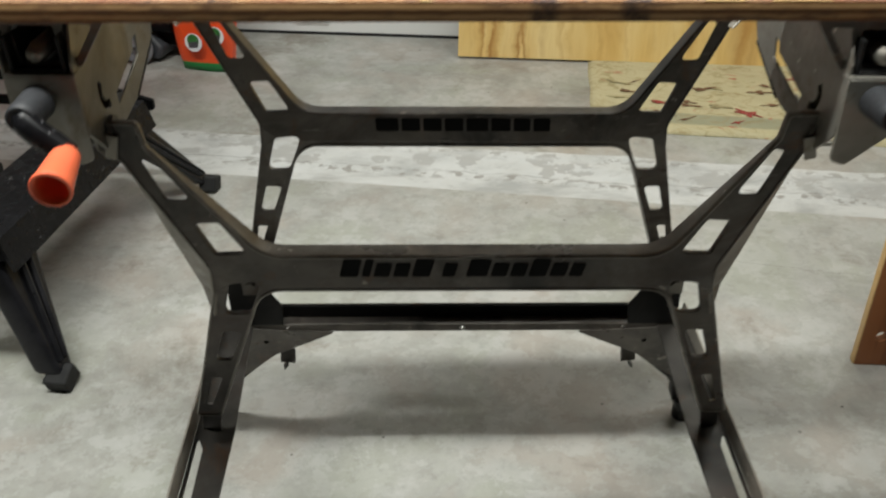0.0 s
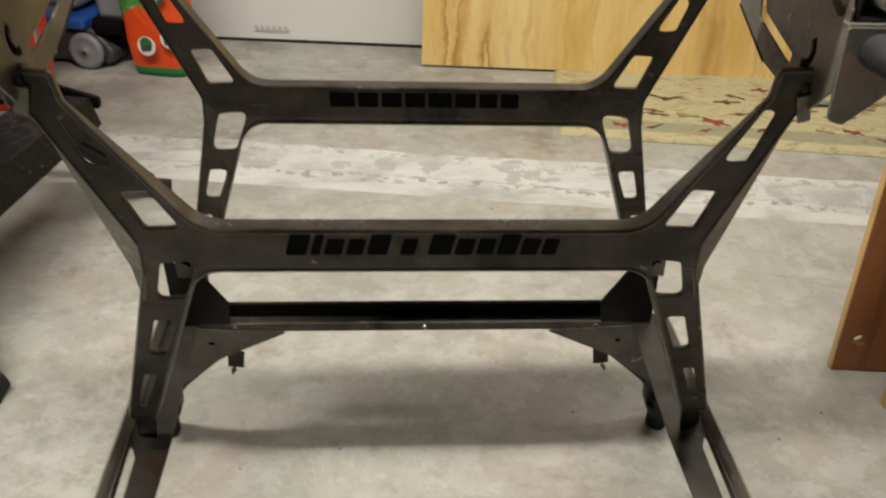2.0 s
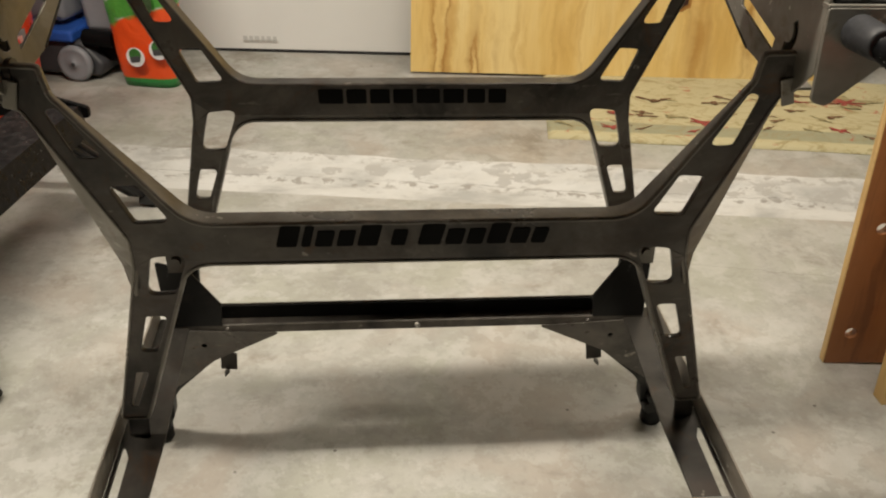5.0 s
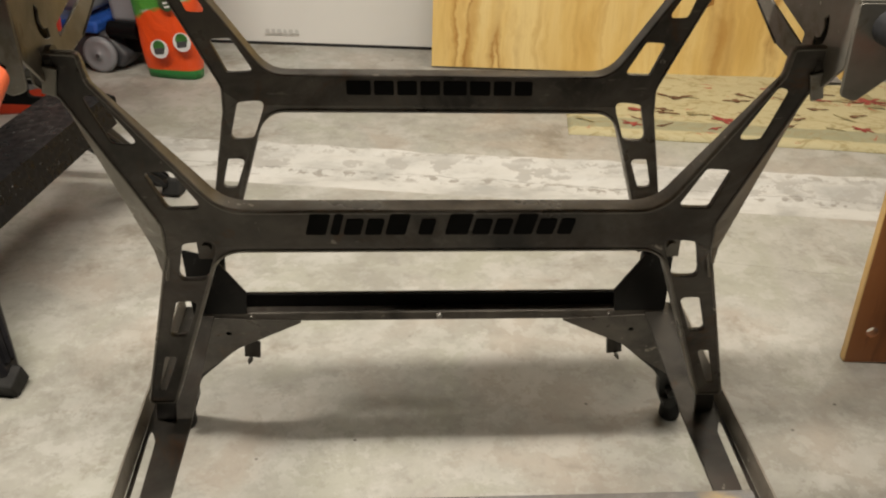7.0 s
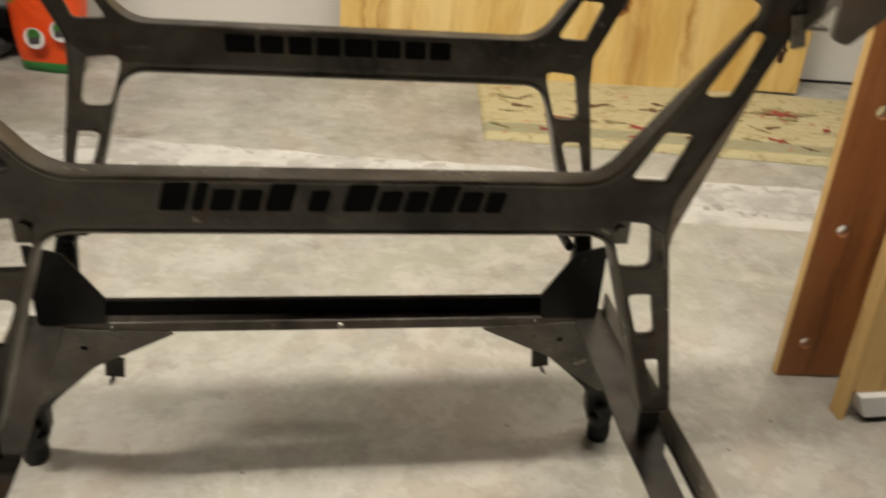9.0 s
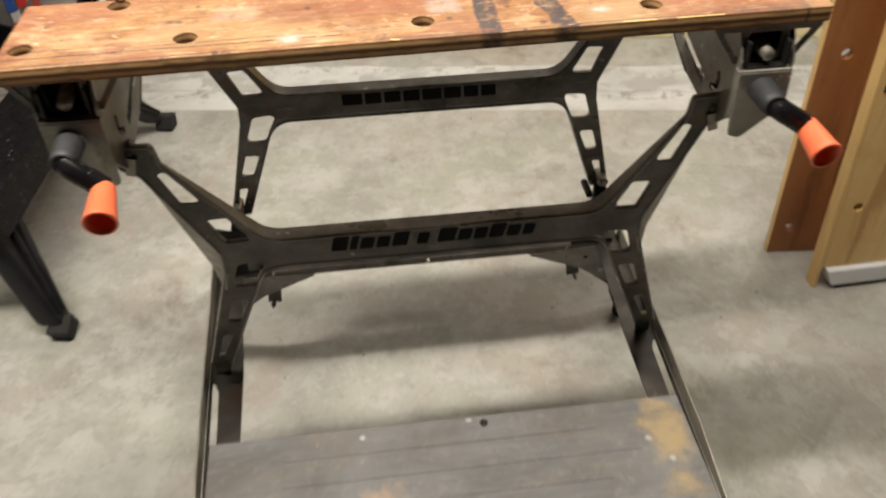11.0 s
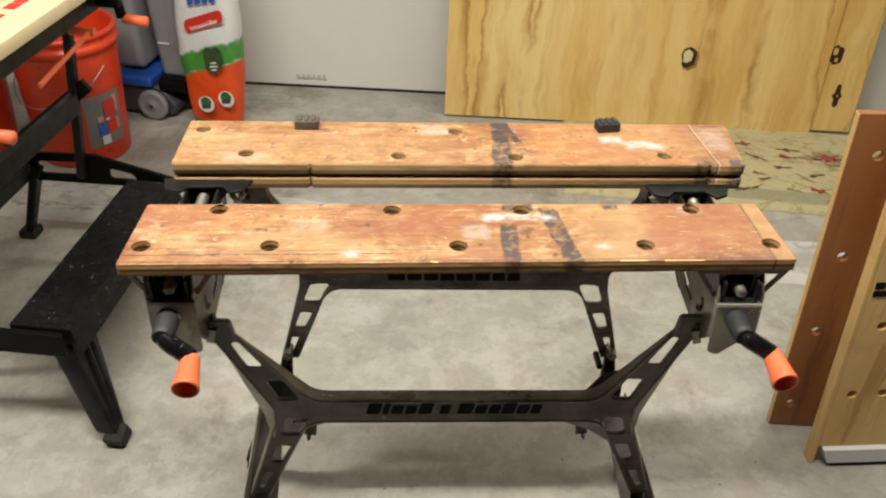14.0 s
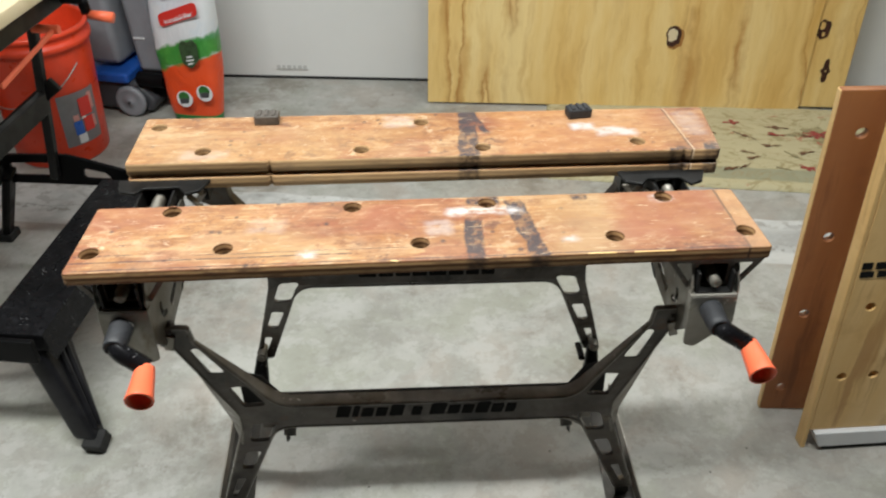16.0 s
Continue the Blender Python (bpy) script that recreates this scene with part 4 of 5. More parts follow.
    yoke = plate(rounded([(-0.050, 0.152), (-0.030, 0.146), (-0.022, 0.158), (0.020, 0.160), (0.030, 0.144), (0.046, 0.152), (0.056, 0.178), (-0.056, 0.178)], 0.003, 3), [], 0.004, 0.001)
    bm = join(bm, moved(yoke, Matrix.Translation((x - 0.006 * side, 0, 0.7600))))
    part("rear_bracket", racked(bm), BLACKSTEEL, ob, "black steel bracket under the rear jaw")
    for k, y in enumerate((0.158, 0.182)):
        pts = [(x - 0.034 * side, y, 0.752), (x - 0.046 * side, y, 0.738), (x - 0.034 * side, y + 0.004, 0.722), (x - 0.050 * side, y + 0.002, 0.704)]
        clip = join(*[strip(p, q, 0.013, 0.0022, (0, 0.3, 1) if j == 1 else (-side, 0, 0)) for j, (p, q) in enumerate(zip(pts, pts[1:]))])
        part("clip", racked(clip), RAIL, ob, "bent steel clip")
    # pivot to the frame
    piv = join(tube((x - 0.033 * side, 0.006, 0.671), (x - 0.020 * side, 0.006, 0.671), 0.006, n=18), tube((x - 0.031 * side, 0.006, 0.671), (x - 0.027 * side, 0.006, 0.671), 0.0095, n=18))
    part("tab", racked(strip((x - 0.030 * side, -0.004, 0.668), (x - 0.024 * side, -0.002, 0.646), 0.010, 0.003, (0, -1, 0))), PLATE, ob, "small bent steel tab")
    part("back_flange", racked(strip((x - 0.020 * side, 0.084, 0.664), (x - 0.020 * side, 0.152, 0.694), 0.012, 0.003, (0, 0.5, -0.85))), BLACKSTEEL, ob, "dark folded edge")
    part("pivot", racked(piv), FRAME, ob, "steel pivot pin", smooth=False)
    part("slide_block", racked(box(0.012, 0.040, 0.044, 0.002, Matrix.Translation((x - 0.012 * side, 0.018, 0.698)))), BLACKSTEEL, ob, "black slide behind the curved slot")
    return ob


def leg(parent, side, rear):
    """A folded sheet leg with its rubber foot."""
    if rear:
        poly = [(0.240, 0.244), (0.305, 0.255), (0.338, 0.170, 0.02), (0.374, 0.065, 0.01), (0.378, 0.022), (0.352, 0.022), (0.338, 0.058, 0.01), (0.331, 0.098, 0.015), (0.316, 0.122, 0.015), (0.290, 0.151, 0.02), (0.255, 0.189, 0.01)]
        y_at = lambda z: 0.271 + (0.240 - z) * 0.325
    else:
        poly = [(0.192, 0.246), (0.297, 0.252), (0.395, 0.012), (0.352, 0.012)]
        y_at = lambda z: -0.196 - (0.252 - z) * 0.24
    pts = rounded(poly, 0.004, 4)
    if side < 0:
        pts = [Vector((-p.x, p.y)) for p in reversed(pts)]
    bm = plate(pts, [], 0.0026, 0.0006)
    # folded outer flange
    flange = plate(pts, [inset(pts, 0.002)], 0.018, 0.0004)
    bm = moved(join(bm, moved(flange, Matrix.Translation((0, 0, -0.009)))), UPRIGHT)
    for v in bm.verts:
        v.co.y += y_at(v.co.z)
    ob = part("rear_leg" if rear else "front_leg", racked(bm), BLACKSTEEL if rear else FRAME, parent, "black splayed steel leg" if rear else "splayed folded steel leg, scuffed")
    fx = 0.366 * side + RACK * (0.014 - 0.45) if rear else 0.374 * side + RACK * (0.014 - 0.45)
    foot = lathe([(0.001, 0.0), (0.013, 0.0), (0.0155, 0.004), (0.0155, 0.022), (0.011, 0.028), (0.001, 0.029)], 18)
    part("foot", moved(foot, Matrix.Translation((fx, y_at(0.012) + 0.002, 0))), RUBBER, ob, "black rubber foot", smooth=True)
    if rear:
        for z, r in ((0.050, 0.010), (0.074, 0.009)):
            part("bolt", racked(tube((0.352 * side, y_at(z) - 0.016, z), (0.352 * side, y_at(z) + 0.01, z), r, n=14)), BLACKSTEEL, ob, "black pivot bolt")
        # grey cheek plate in front of the black leg
        cp = [(0.163, 0.2465), (0.305, 0.2560), (0.330, 0.175, 0.02), (0.346, 0.108, 0.006), (0.296, 0.150, 0.01), (0.255, 0.191, 0.004)]
        cp = rounded(cp if side > 0 else mirrored(cp), 0.003, 4)
        hole = circle(0.262 * side, 0.2235, 0.0035, 10)
        ck = moved(plate(cp, [hole], 0.002, 0.0005), UPRIGHT)
        for v in ck.verts:
            v.co.y += y_at(v.co.z) - 0.0045
        part("cheek_plate", racked(ck), FRAME, ob, "dark grey triangular cheek plate, scuffed")
        x0 = 0.245 if side > 0 else -0.237
        clip = join(strip((x0, y_at(0.200) + 0.002, 0.200), (x0 + 0.004 * side, y_at(0.170) - 0.004, 0.170), 0.021, 0.002, (0, -1, 0)), strip((x0 + 0.004 * side, y_at(0.170) - 0.004, 0.170), (x0 + 0.010 * side, y_at(0.164) - 0.010, 0.164), 0.020, 0.002, (0, -0.4, -1)))
        part("clip", racked(clip), DARKFRAME, ob, "bent spring clip")
    else:
        part("bolt", racked(join(tube((0.278 * side, -0.216, 0.230), (0.278 * side, -0.190, 0.230), 0.0082, n=18), tube((0.278 * side, -0.220, 0.230), (0.278 * side, -0.214, 0.230), 0.0055, n=6))), DARKFRAME, ob, "round steel leg pivot")
        part("fold", racked(strip((0.232 * side, y_at(0.232) - 0.003, 0.232), (0.362 * side, y_at(0.03) - 0.003, 0.03), 0.007, 0.005, (0, -1, 0), 0.0012, 0.005)), RIM, ob, "pressed ridge along the leg")
    return ob


def workbench():
    b = thing("workbench", "old folding workbench with bronze-grey pressed steel frame and stained jaws", "workbench", BENCH)
    front = h_frame("front_frame", "pressed steel H frame with cut-out slots", 0.0, 0.0, b, tip=True)
    for s in (-1, 1):
        # flared outer flange of the arm: its rear edge runs straight past the elbow
        bm = bmesh.new()
        rows = []
        for k in range(13):
            t = k / 12
            z = 0.652 - 0.172 * t
            fx = 0.2825 - 0.458 * (0.652 - z) if z > 0.535 else 0.2290 + max(0.0, 0.508 - z) * 0.22
            rx = max(0.302 - 0.3353 * (0.652 - z), fx + 0.0005)
            ry = 0.030 * min(1.0, (rx - fx) / 0.012)
            rows.append([bm.verts.new((x * s, y, z)) for x, y in ((fx - 0.001, 0.001), (rx, ry), (rx - 0.002, ry + 0.0005), (fx - 0.0028, 0.0025))])
        for a, c in zip(rows, rows[1:]):
            for q in range(4):
                bm.faces.new((a[q], a[(q + 1) % 4], c[(q + 1) % 4], c[q]))
        bm.faces.new(rows[0])
        bm.faces.new(list(reversed(rows[-1])))
        part("side_flange", racked(bm), RAIL, front, "flared steel side flange of the arm, coloured paler for the light on it")
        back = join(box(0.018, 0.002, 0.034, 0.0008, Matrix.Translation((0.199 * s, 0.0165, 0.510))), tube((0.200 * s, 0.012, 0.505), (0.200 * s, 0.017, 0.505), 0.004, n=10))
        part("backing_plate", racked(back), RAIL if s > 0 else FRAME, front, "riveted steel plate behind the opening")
    tall, low = 0.020, 0.0145
    bars(front, 0.0, 0.5265, spans(-0.114, 0.106, (1.1, 0.5, 0.95, 0.9, 1.1, 0.25, 0.8, 0.25, 1.25, 0.95, 0.9, 1.05, 0.95, 0.8), (tall, tall, low, low, tall, 0, low, 0, tall, low, low, tall, low, low), 0.0032), 0.28, INK)
    rear = h_frame("rear_frame", "pressed steel H frame with cut-out slots", 0.238, 0.031, b, x=0.011, splay=0.30)
    bars(rear, 0.238, 0.5585, spans(-0.089, 0.107, (1.35, 1.1, 1.1, 1.1, 1.3, 1.15, 1.0, 1.0), (0.0155,) * 8, 0.0035), 0.0, INK)
    # tread with shallow ribs and a turned-down front lip
    tread = extruded([(-0.205, 0.2600), (-0.0415, 0.2600), (-0.0400, 0.2585), (-0.0400, 0.2400), (-0.0425, 0.2400), (-0.0425, 0.2575), (-0.2025, 0.2575), (-0.2025, 0.2340), (-0.2050, 0.2340)], -0.298, 0.298)
    st = part("step", racked(tread), TREAD, b, "scuffed grey steel step with tan paint splashes")
    for k in range(4):
        part("rib", racked(box(0.44 - 0.05 * (k % 2), 0.0035, 0.0012, 0.0004, Matrix.Translation((0.012 * (-1) ** k, -0.185 + 0.036 * k, 0.2605)))), TREAD, st)
    for y in (-0.185, -0.052):
        part("rivet", racked(moved(lathe([(0.001, 0.003), (0.004, 0.0025), (0.0055, 0.0)], 12), Matrix.Translation((0.043, y, 0.260)))), BLACKSTEEL, st, "dark rivet")
    for s in (-1, 1):
        # side of the base: a flat web with a long slot and an upright outer flange
        web = [(0.2655, -0.195), (0.311, -0.195), (0.314, 0.286), (0.276, 0.286), (0.2655, 0.07, 0.05)]
        gap = [(0.2985, -0.040, 0.003), (0.3075, -0.040, 0.003), (0.3085, 0.066, 0.004), (0.3000, 0.045, 0.004)]
        web, gap = (web, gap) if s > 0 else (mirrored(web), mirrored(gap))
        wb = moved(plate(rounded(web, 0.003, 4), [rounded(gap, 0.003, 3)], 0.0024, 0.0006), Matrix.Translation((0, 0, 0.2545)))
        for v in wb.verts:
            v.co.x -= 0.022 * (0.286 - v.co.y) * s * (0.45 if abs(v.co.x) < 0.28 else 1)
        side_part = part("side_rail", racked(wb), DARKFRAME, b, "dark folded steel side of the base with a long slot")
        fl = plate(rounded([(-0.203, 0.2530), (0.286, 0.2530), (0.286, 0.2800, 0.006), (-0.10, 0.2800), (-0.203, 0.2660, 0.004)], 0.002, 2), [], 0.0024, 0.0006)
        moved(fl, Matrix.Translation((0.3145 * s, 0, 0)) @ Matrix(((0, 0, 1, 0), (1, 0, 0, 0), (0, 1, 0, 0), (0, 0, 0, 1))))
        for v in fl.verts:
            v.co.x -= 0.022 * (0.286 - v.co.y) * s
        part("flange", racked(fl), RAIL, side_part, "upright worn steel flange, coloured paler for the light on it")
        tabp = strip((0.290 * s, 0.078, 0.2555), (0.281 * s, 0.066, 0.300), 0.020, 0.004, (0, -1, 0.2))
        part("leg_tab", racked(tabp), DARKFRAME, side_part, "steel tab that carries the frame leg")
        # rear bracket
        px = 0.281 if s > 0 else -0.262
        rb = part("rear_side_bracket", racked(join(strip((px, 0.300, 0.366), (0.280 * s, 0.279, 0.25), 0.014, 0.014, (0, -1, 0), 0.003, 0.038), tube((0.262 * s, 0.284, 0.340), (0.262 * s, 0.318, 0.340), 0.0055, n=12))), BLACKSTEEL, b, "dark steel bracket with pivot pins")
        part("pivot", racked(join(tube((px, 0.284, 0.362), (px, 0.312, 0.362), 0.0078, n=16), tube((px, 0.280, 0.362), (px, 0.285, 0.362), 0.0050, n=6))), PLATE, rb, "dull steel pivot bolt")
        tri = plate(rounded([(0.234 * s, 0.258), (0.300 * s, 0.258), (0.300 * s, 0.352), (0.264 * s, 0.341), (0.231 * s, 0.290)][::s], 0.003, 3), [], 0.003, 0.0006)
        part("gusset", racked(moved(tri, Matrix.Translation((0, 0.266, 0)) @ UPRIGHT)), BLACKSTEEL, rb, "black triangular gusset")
        leg(b, s, False)
        leg(b, s, True)
        housing(b, s)
    crank(b, (0.311, 0.712), (0.345, 0.690), -0.110)
    crank(b, (-0.318, 0.709), (-0.291, 0.684), -0.112)
    # rear rail: an open channel
    rail = extruded([(0.2975, 0.2680), (0.300, 0.2680), (0.300, 0.2450), (0.2675, 0.2450), (0.2650, 0.2470), (0.2650, 0.2580), (0.2665, 0.2592), (0.2675, 0.2580), (0.2675, 0.2475), (0.2975, 0.2475)], -0.293, 0.300)
    rr = part("rear_rail", racked(rail), FRAME, b, "dark steel rear cross rail")
    # thin black sheet just in front of the channel's back
    part("rail_web", racked(box(0.588, 0.002, 0.018, 0, Matrix.Translation((0.003, 0.2960, 0.2572)))), BLACKSTEEL, rr, "black sheet along the inside of the rail")
    for x in (0.008, 0.228, -0.228):
        part("rivet", racked(moved(lathe([(0.001, 0.003), (0.0025, 0.0025), (0.004, 0.0)], 12), Matrix.Translation((x, 0.2652, 0.2520)) @ Matrix.Rotation(math.pi / 2, 4, "X"))), BRIGHT if abs(x) < 0.1 else FRAME, rr, "small rivet")
    return b


bench = workbench()


def jaw_board(name, corners, thick, holes, material, label, grooved):
    """A jaw board under the bench; corners and holes are floor-plan places in the room."""
    loc = [to_bench(*p) for p in corners]
    cx, cy = sum(p[0] for p in loc) / 4, sum(p[1] for p in loc) / 4
    ang = math.atan2(loc[1][1] - loc[0][1], loc[1][0] - loc[0][0])
    m = Matrix.Translation((cx, cy, 0.785 - thick / 2)) @ Matrix.Rotation(ang, 4, "Z")
    inv = m.inverted()
    flat = [inv @ Vector((*p, 0)) for p in loc]
    hl = [inv @ Vector((*to_bench(*p), 0)) for p in holes]
    poly = [(flat[0].x, flat[0].y, 0.004), (flat[1].x, flat[1].y, 0.004), (flat[2].x, flat[2].y, 0.006), (flat[3].x, flat[3].y, 0.004)]
    cuts = [circle(p.x, p.y, 0.0098, 20) for p in hl]
    if grooved:
        # notches across the gripping face and a groove along it
        y0 = lambda x: flat[0].y + (flat[1].y - flat[0].y) * (x - flat[0].x) / (flat[1].x - flat[0].x)
        notched = [poly[0]]
        for x in (-0.2, 0.318):
            notched += [(x - 0.0035, y0(x), 0), (x, y0(x) + 0.005, 0), (x + 0.0035, y0(x), 0)]
        poly = notched + poly[1:]
        top = moved(plate(rounded(poly, 0.003, 3), cuts, 0.015, 0.0012), Matrix.Translation((0, 0, thick / 2 - 0.0075)))
        mid = moved(plate(rounded([(p[0], p[1] + (0.006 if p[1] < 0 else 0), 0) for p in poly], 0.0, 1), cuts, 0.012, 0.0), Matrix.Translation((0, 0, -0.0005)))
        low = moved(plate(rounded(poly, 0.003, 3), cuts, thick - 0.021, 0.0012), Matrix.Translation((0, 0, -thick / 2 + (thick - 0.021) / 2)))
        bm = join(top, mid, low)
    else:
        bm = plate(rounded(poly, 0.003, 3), cuts, thick, 0.0016)
    ob = part(name, bm, material, bench, label)
    ob.matrix_basis = m
    return ob


jaw_board("front_jaw", ((-0.205, 0.617), (0.522, 0.651), (0.514, 0.767), (-0.204, 0.736)), 0.0155,
          ((-0.188, 0.652), (-0.053, 0.658), (0.151, 0.665), (0.359, 0.674), (0.503, 0.682), (-0.121, 0.728), (0.076, 0.735), (0.227, 0.741), (0.430, 0.751)), BOARD_A,
          "orange-brown stained plywood jaw with dog holes and dark stripes", False)
jaw_board("rear_jaw", ((-0.202, 0.832), (0.532, 0.862), (0.540, 0.980), (-0.205, 0.952)), 0.036,
          ((-0.183, 0.928), (-0.115, 0.864), (0.155, 0.940), (0.080, 0.867), (0.232, 0.871), (0.431, 0.884)), BOARD_B,
          "stained plywood jaw with a grooved and notched edge", True)


def splinters():
    front = next(o for o in bench.children if o.name == "front_jaw")
    rnd = random.Random(11)
    for x, w in ((0.180, 0.030), (0.236, 0.044), (-0.035, 0.008)):
        bm = box(w, 0.0022, 0.0015, 0.0004)
        for v in bm.verts:
            v.co.y += 0.0012 * noise.noise(Vector((v.co.x * 90, x * 50, 0)))
            v.co.z *= 1.0 if v.co.x < 0 else 0.4
        moved(bm, Matrix.Translation((x, -0.0585 + x * -0.0025, 0.0078)) @ Matrix.Rotation(rnd.uniform(-0.03, 0.03), 4, "Z"))
        part("splinter", bm, PINE, front, "pale raised splinter")


splinters()


def bench_dog(x, y, turn, material, label):
    d = thing("bench_dog", label, "bench dog", pose(x, y, 0.785, 0, 0, turn), group="dogs on the rear jaw")
    body = box(0.032, 0.020, 0.013, 0.002, Matrix.Translation((0, 0, 0.0065)))
    part("block", body, material, d)
    part("peg", tube((0, 0, -0.03), (0, 0, 0.002), 0.0088, n=16), material, d)
    for k in range(3):
        part("rib", box(0.005, 0.016, 0.003, 0.0008, Matrix.Translation((-0.009 + 0.009 * k, 0, 0.0135))), material, d)


bench_dog(-0.046, 0.941, 2, DOGGREY, "grimy brown-grey plastic bench dog set in the rear jaw")
bench_dog(0.366, 0.955, 10, DUSTY, "black plastic bench dog set in the rear jaw")


# ---- the black workbench beside it ----
def black_bench():
    """Faces along local -y; local x runs along its jaws."""
    b = thing("workbench", "black steel folding workbench with new pale wooden jaw boards", "workbench", pose(-0.675, 1.42, 0, 0, 0, 83.5))
    # step: a deep pan with a sloping apron
    bm = extruded([(-0.166, 0.262), (-0.049, 0.262), (-0.046, 0.232), (-0.051, 0.232), (-0.054, 0.256), (-0.162, 0.256), (-0.176, 0.204), (-0.182, 0.206)], -0.285, 0.262)
    st = part("step", bm, DUSTYSTEP, b, "glossy black step with a sloping apron, flecked with dust")
    for s in (-1, 1):
        lg = plate(rounded([(0.150, 0.236), (0.252, 0.240), (0.374, 0.030), (0.338, 0.025)] if s > 0 else [(0.292 * s, 0.025), (0.330 * s, 0.030), (0.272 * s, 0.240), (0.165 * s, 0.236)], 0.008, 4), [], 0.046, 0.008)
        moved(lg, UPRIGHT)
        for v in lg.verts:
            v.co.y += -0.112 - (0.25 - v.co.z) * 0.45
        lo = part("front_leg", lg, LEGBLACK, b, "ribbed black leg")
        for dx in (-0.019, 0.004):
            part("rib", strip(((0.228 + dx) * s - 0.02 * (s > 0), -0.150, 0.222), ((0.309 + dx * 0.5) * s + 0.045 * (s > 0), -0.228, 0.045), 0.014, 0.014, (0, -1, 0), 0.004, 0.008), LEGBLACK, lo)
        part("cuff", strip((0.170 * s, -0.146, 0.226), (0.248 * s, -0.146, 0.232), 0.012, 0.014, (0, -1, 0), 0.003), LEGBLACK, lo, "moulded cuff of the leg")
        ft = box(0.042, 0.040, 0.036, 0.004, Matrix.Translation((0.317 * s + 0.043 * (s > 0), -0.225 - 0.012 * (s > 0), 0.0175)) @ Matrix.Rotation(0.35 * s, 4, "Y"))
        for v in ft.verts:
            v.co.z = max(v.co.z, 0.0)
        part("foot", ft, RUBBER, lo, "black rubber foot")
        part("end_lip", box(0.005, 0.118, 0.036, 0.002, Matrix.Translation((-0.2835 if s < 0 else 0.2600, -0.110, 0.2425))), BLACK, st, "turned-down end of the step")
        rl = strip((0.29 * s, 0.20, 0.25), (0.36 * s, 0.31, 0.02), 0.05, 0.02, (0, 1, 0), 0.004, 0.035)
        rlo = part("rear_leg", rl, BLACK, b)
        part("foot", box(0.05, 0.045, 0.024, 0.005, Matrix.Translation((0.36 * s, 0.312, 0.012))), RUBBER, rlo)
        # upright and strut of the frame
        part("upright", strip((0.292 * s, 0.085, 0.24), (0.298 * s, 0.025, 0.72), 0.022, 0.02, (0, -1, 0), 0.003), BLACKSTEEL, b, "black steel upright")
        part("strut", strip((0.300 * s, 0.26, 0.30), (0.296 * s, 0.02, 0.49), 0.034, 0.012, (s, 0, 0), 0.002), BLACKSTEEL, b, "slanting black strut")
        arm = plate(rounded([(-0.165, 0.222), (0.24, 0.215), (0.24, 0.292), (0.05, 0.300), (-0.165, 0.246)], 0.008, 3), [rounded([(0.075, 0.240), (0.20, 0.236), (0.20, 0.272), (0.075, 0.278)], 0.014, 4), rounded([(-0.055, 0.237), (0.02, 0.236), (0.015, 0.266), (-0.04, 0.256)], 0.010, 4)], 0.012, 0.002)
        yz = Matrix(((0, 0, 1, 0), (1, 0, 0, 0), (0, 1, 0, 0), (0, 0, 0, 1)))
        if s < 0:
            arm.free()
            arm = plate(rounded([(-0.16, 0.214), (0.26, 0.214), (0.26, 0.266), (-0.16, 0.266)], 0.004, 3), [], 0.012, 0.002)
        part("side_arm", moved(arm, Matrix.Translation((0.305 * s, 0, 0)) @ yz), BLACK, b, "black steel side arm with oval holes" if s > 0 else "plain black steel side arm")
        rail = box(0.035, 0.40, 0.045, 0.004, Matrix.Translation((0.275 * s, 0.13, 0.73)))
        part("rail", rail, BLACKSTEEL, b)
        cr = part("crank", join(tube((0.275 * s, -0.06, 0.70), (0.275 * s, -0.105, 0.70), 0.016, n=18), tube((0.275 * s, -0.10, 0.70), (0.275 * s, -0.105, 0.665), 0.011, n=16)), BLACK, b, "black crank", smooth=True)
        part("grip", tube((0.275 * s, -0.108, 0.662), (0.275 * s, -0.160, 0.657), 0.0095, 0.0118, 20), ORANGE, cr, "orange plastic grip", smooth=True)
    beam = box(0.60, 0.03, 0.075, 0.004, Matrix.Translation((0, -0.04, 0.715)))
    part("front_beam", beam, BLACKSTEEL, b, "black steel beam under the jaw")
    part("cross_rail", strip((-0.28, 0.05, 0.45), (0.28, 0.05, 0.45), 0.05, 0.02, (0, -1, 0), 0.003), BLACKSTEEL, b)
    part("rear_rail", strip((-0.29, 0.22, 0.25), (0.29, 0.22, 0.25), 0.04, 0.02, (0, -1, 0), 0.003), BLACKSTEEL, b)
    lever = join(strip((0.00, -0.050, 0.618), (0.225, -0.055, 0.648), 0.011, 0.009, (0, -1, 0), 0.003), tube((0.22, -0.066, 0.648), (0.22, -0.01, 0.648), 0.009, n=16))
    part("lever", lever, ORANGE, b, "long orange locking lever")
    for y0, y1 in ((-0.130, 0.08), (0.12, 0.33)):
        bm = moved(plate(rounded([(-0.37, y0), (0.37, y0), (0.37, y1), (-0.37, y1)], 0.006, 4), [circle(-0.3 + 0.15 * k, (y0 + y1) / 2, 0.0095) for k in range(5)], 0.026, 0.002), Matrix.Translation((0, 0, 0.772)))
        jb = part("jaw", bm, NEWWOOD, b, "pale new wooden jaw board with orange stencilling")
        if y0 < 0:
            for k, (x, w) in enumerate(((-0.10, 0.05), (-0.03, 0.03), (0.02, 0.06))):
                part("marking_bar", box(w, 0.022, 0.0016, 0.0004, Matrix.Translation((x, y0 + 0.07, 0.7858))), RED, jb, "plain orange-red printed bar")
    return b


black_bench()


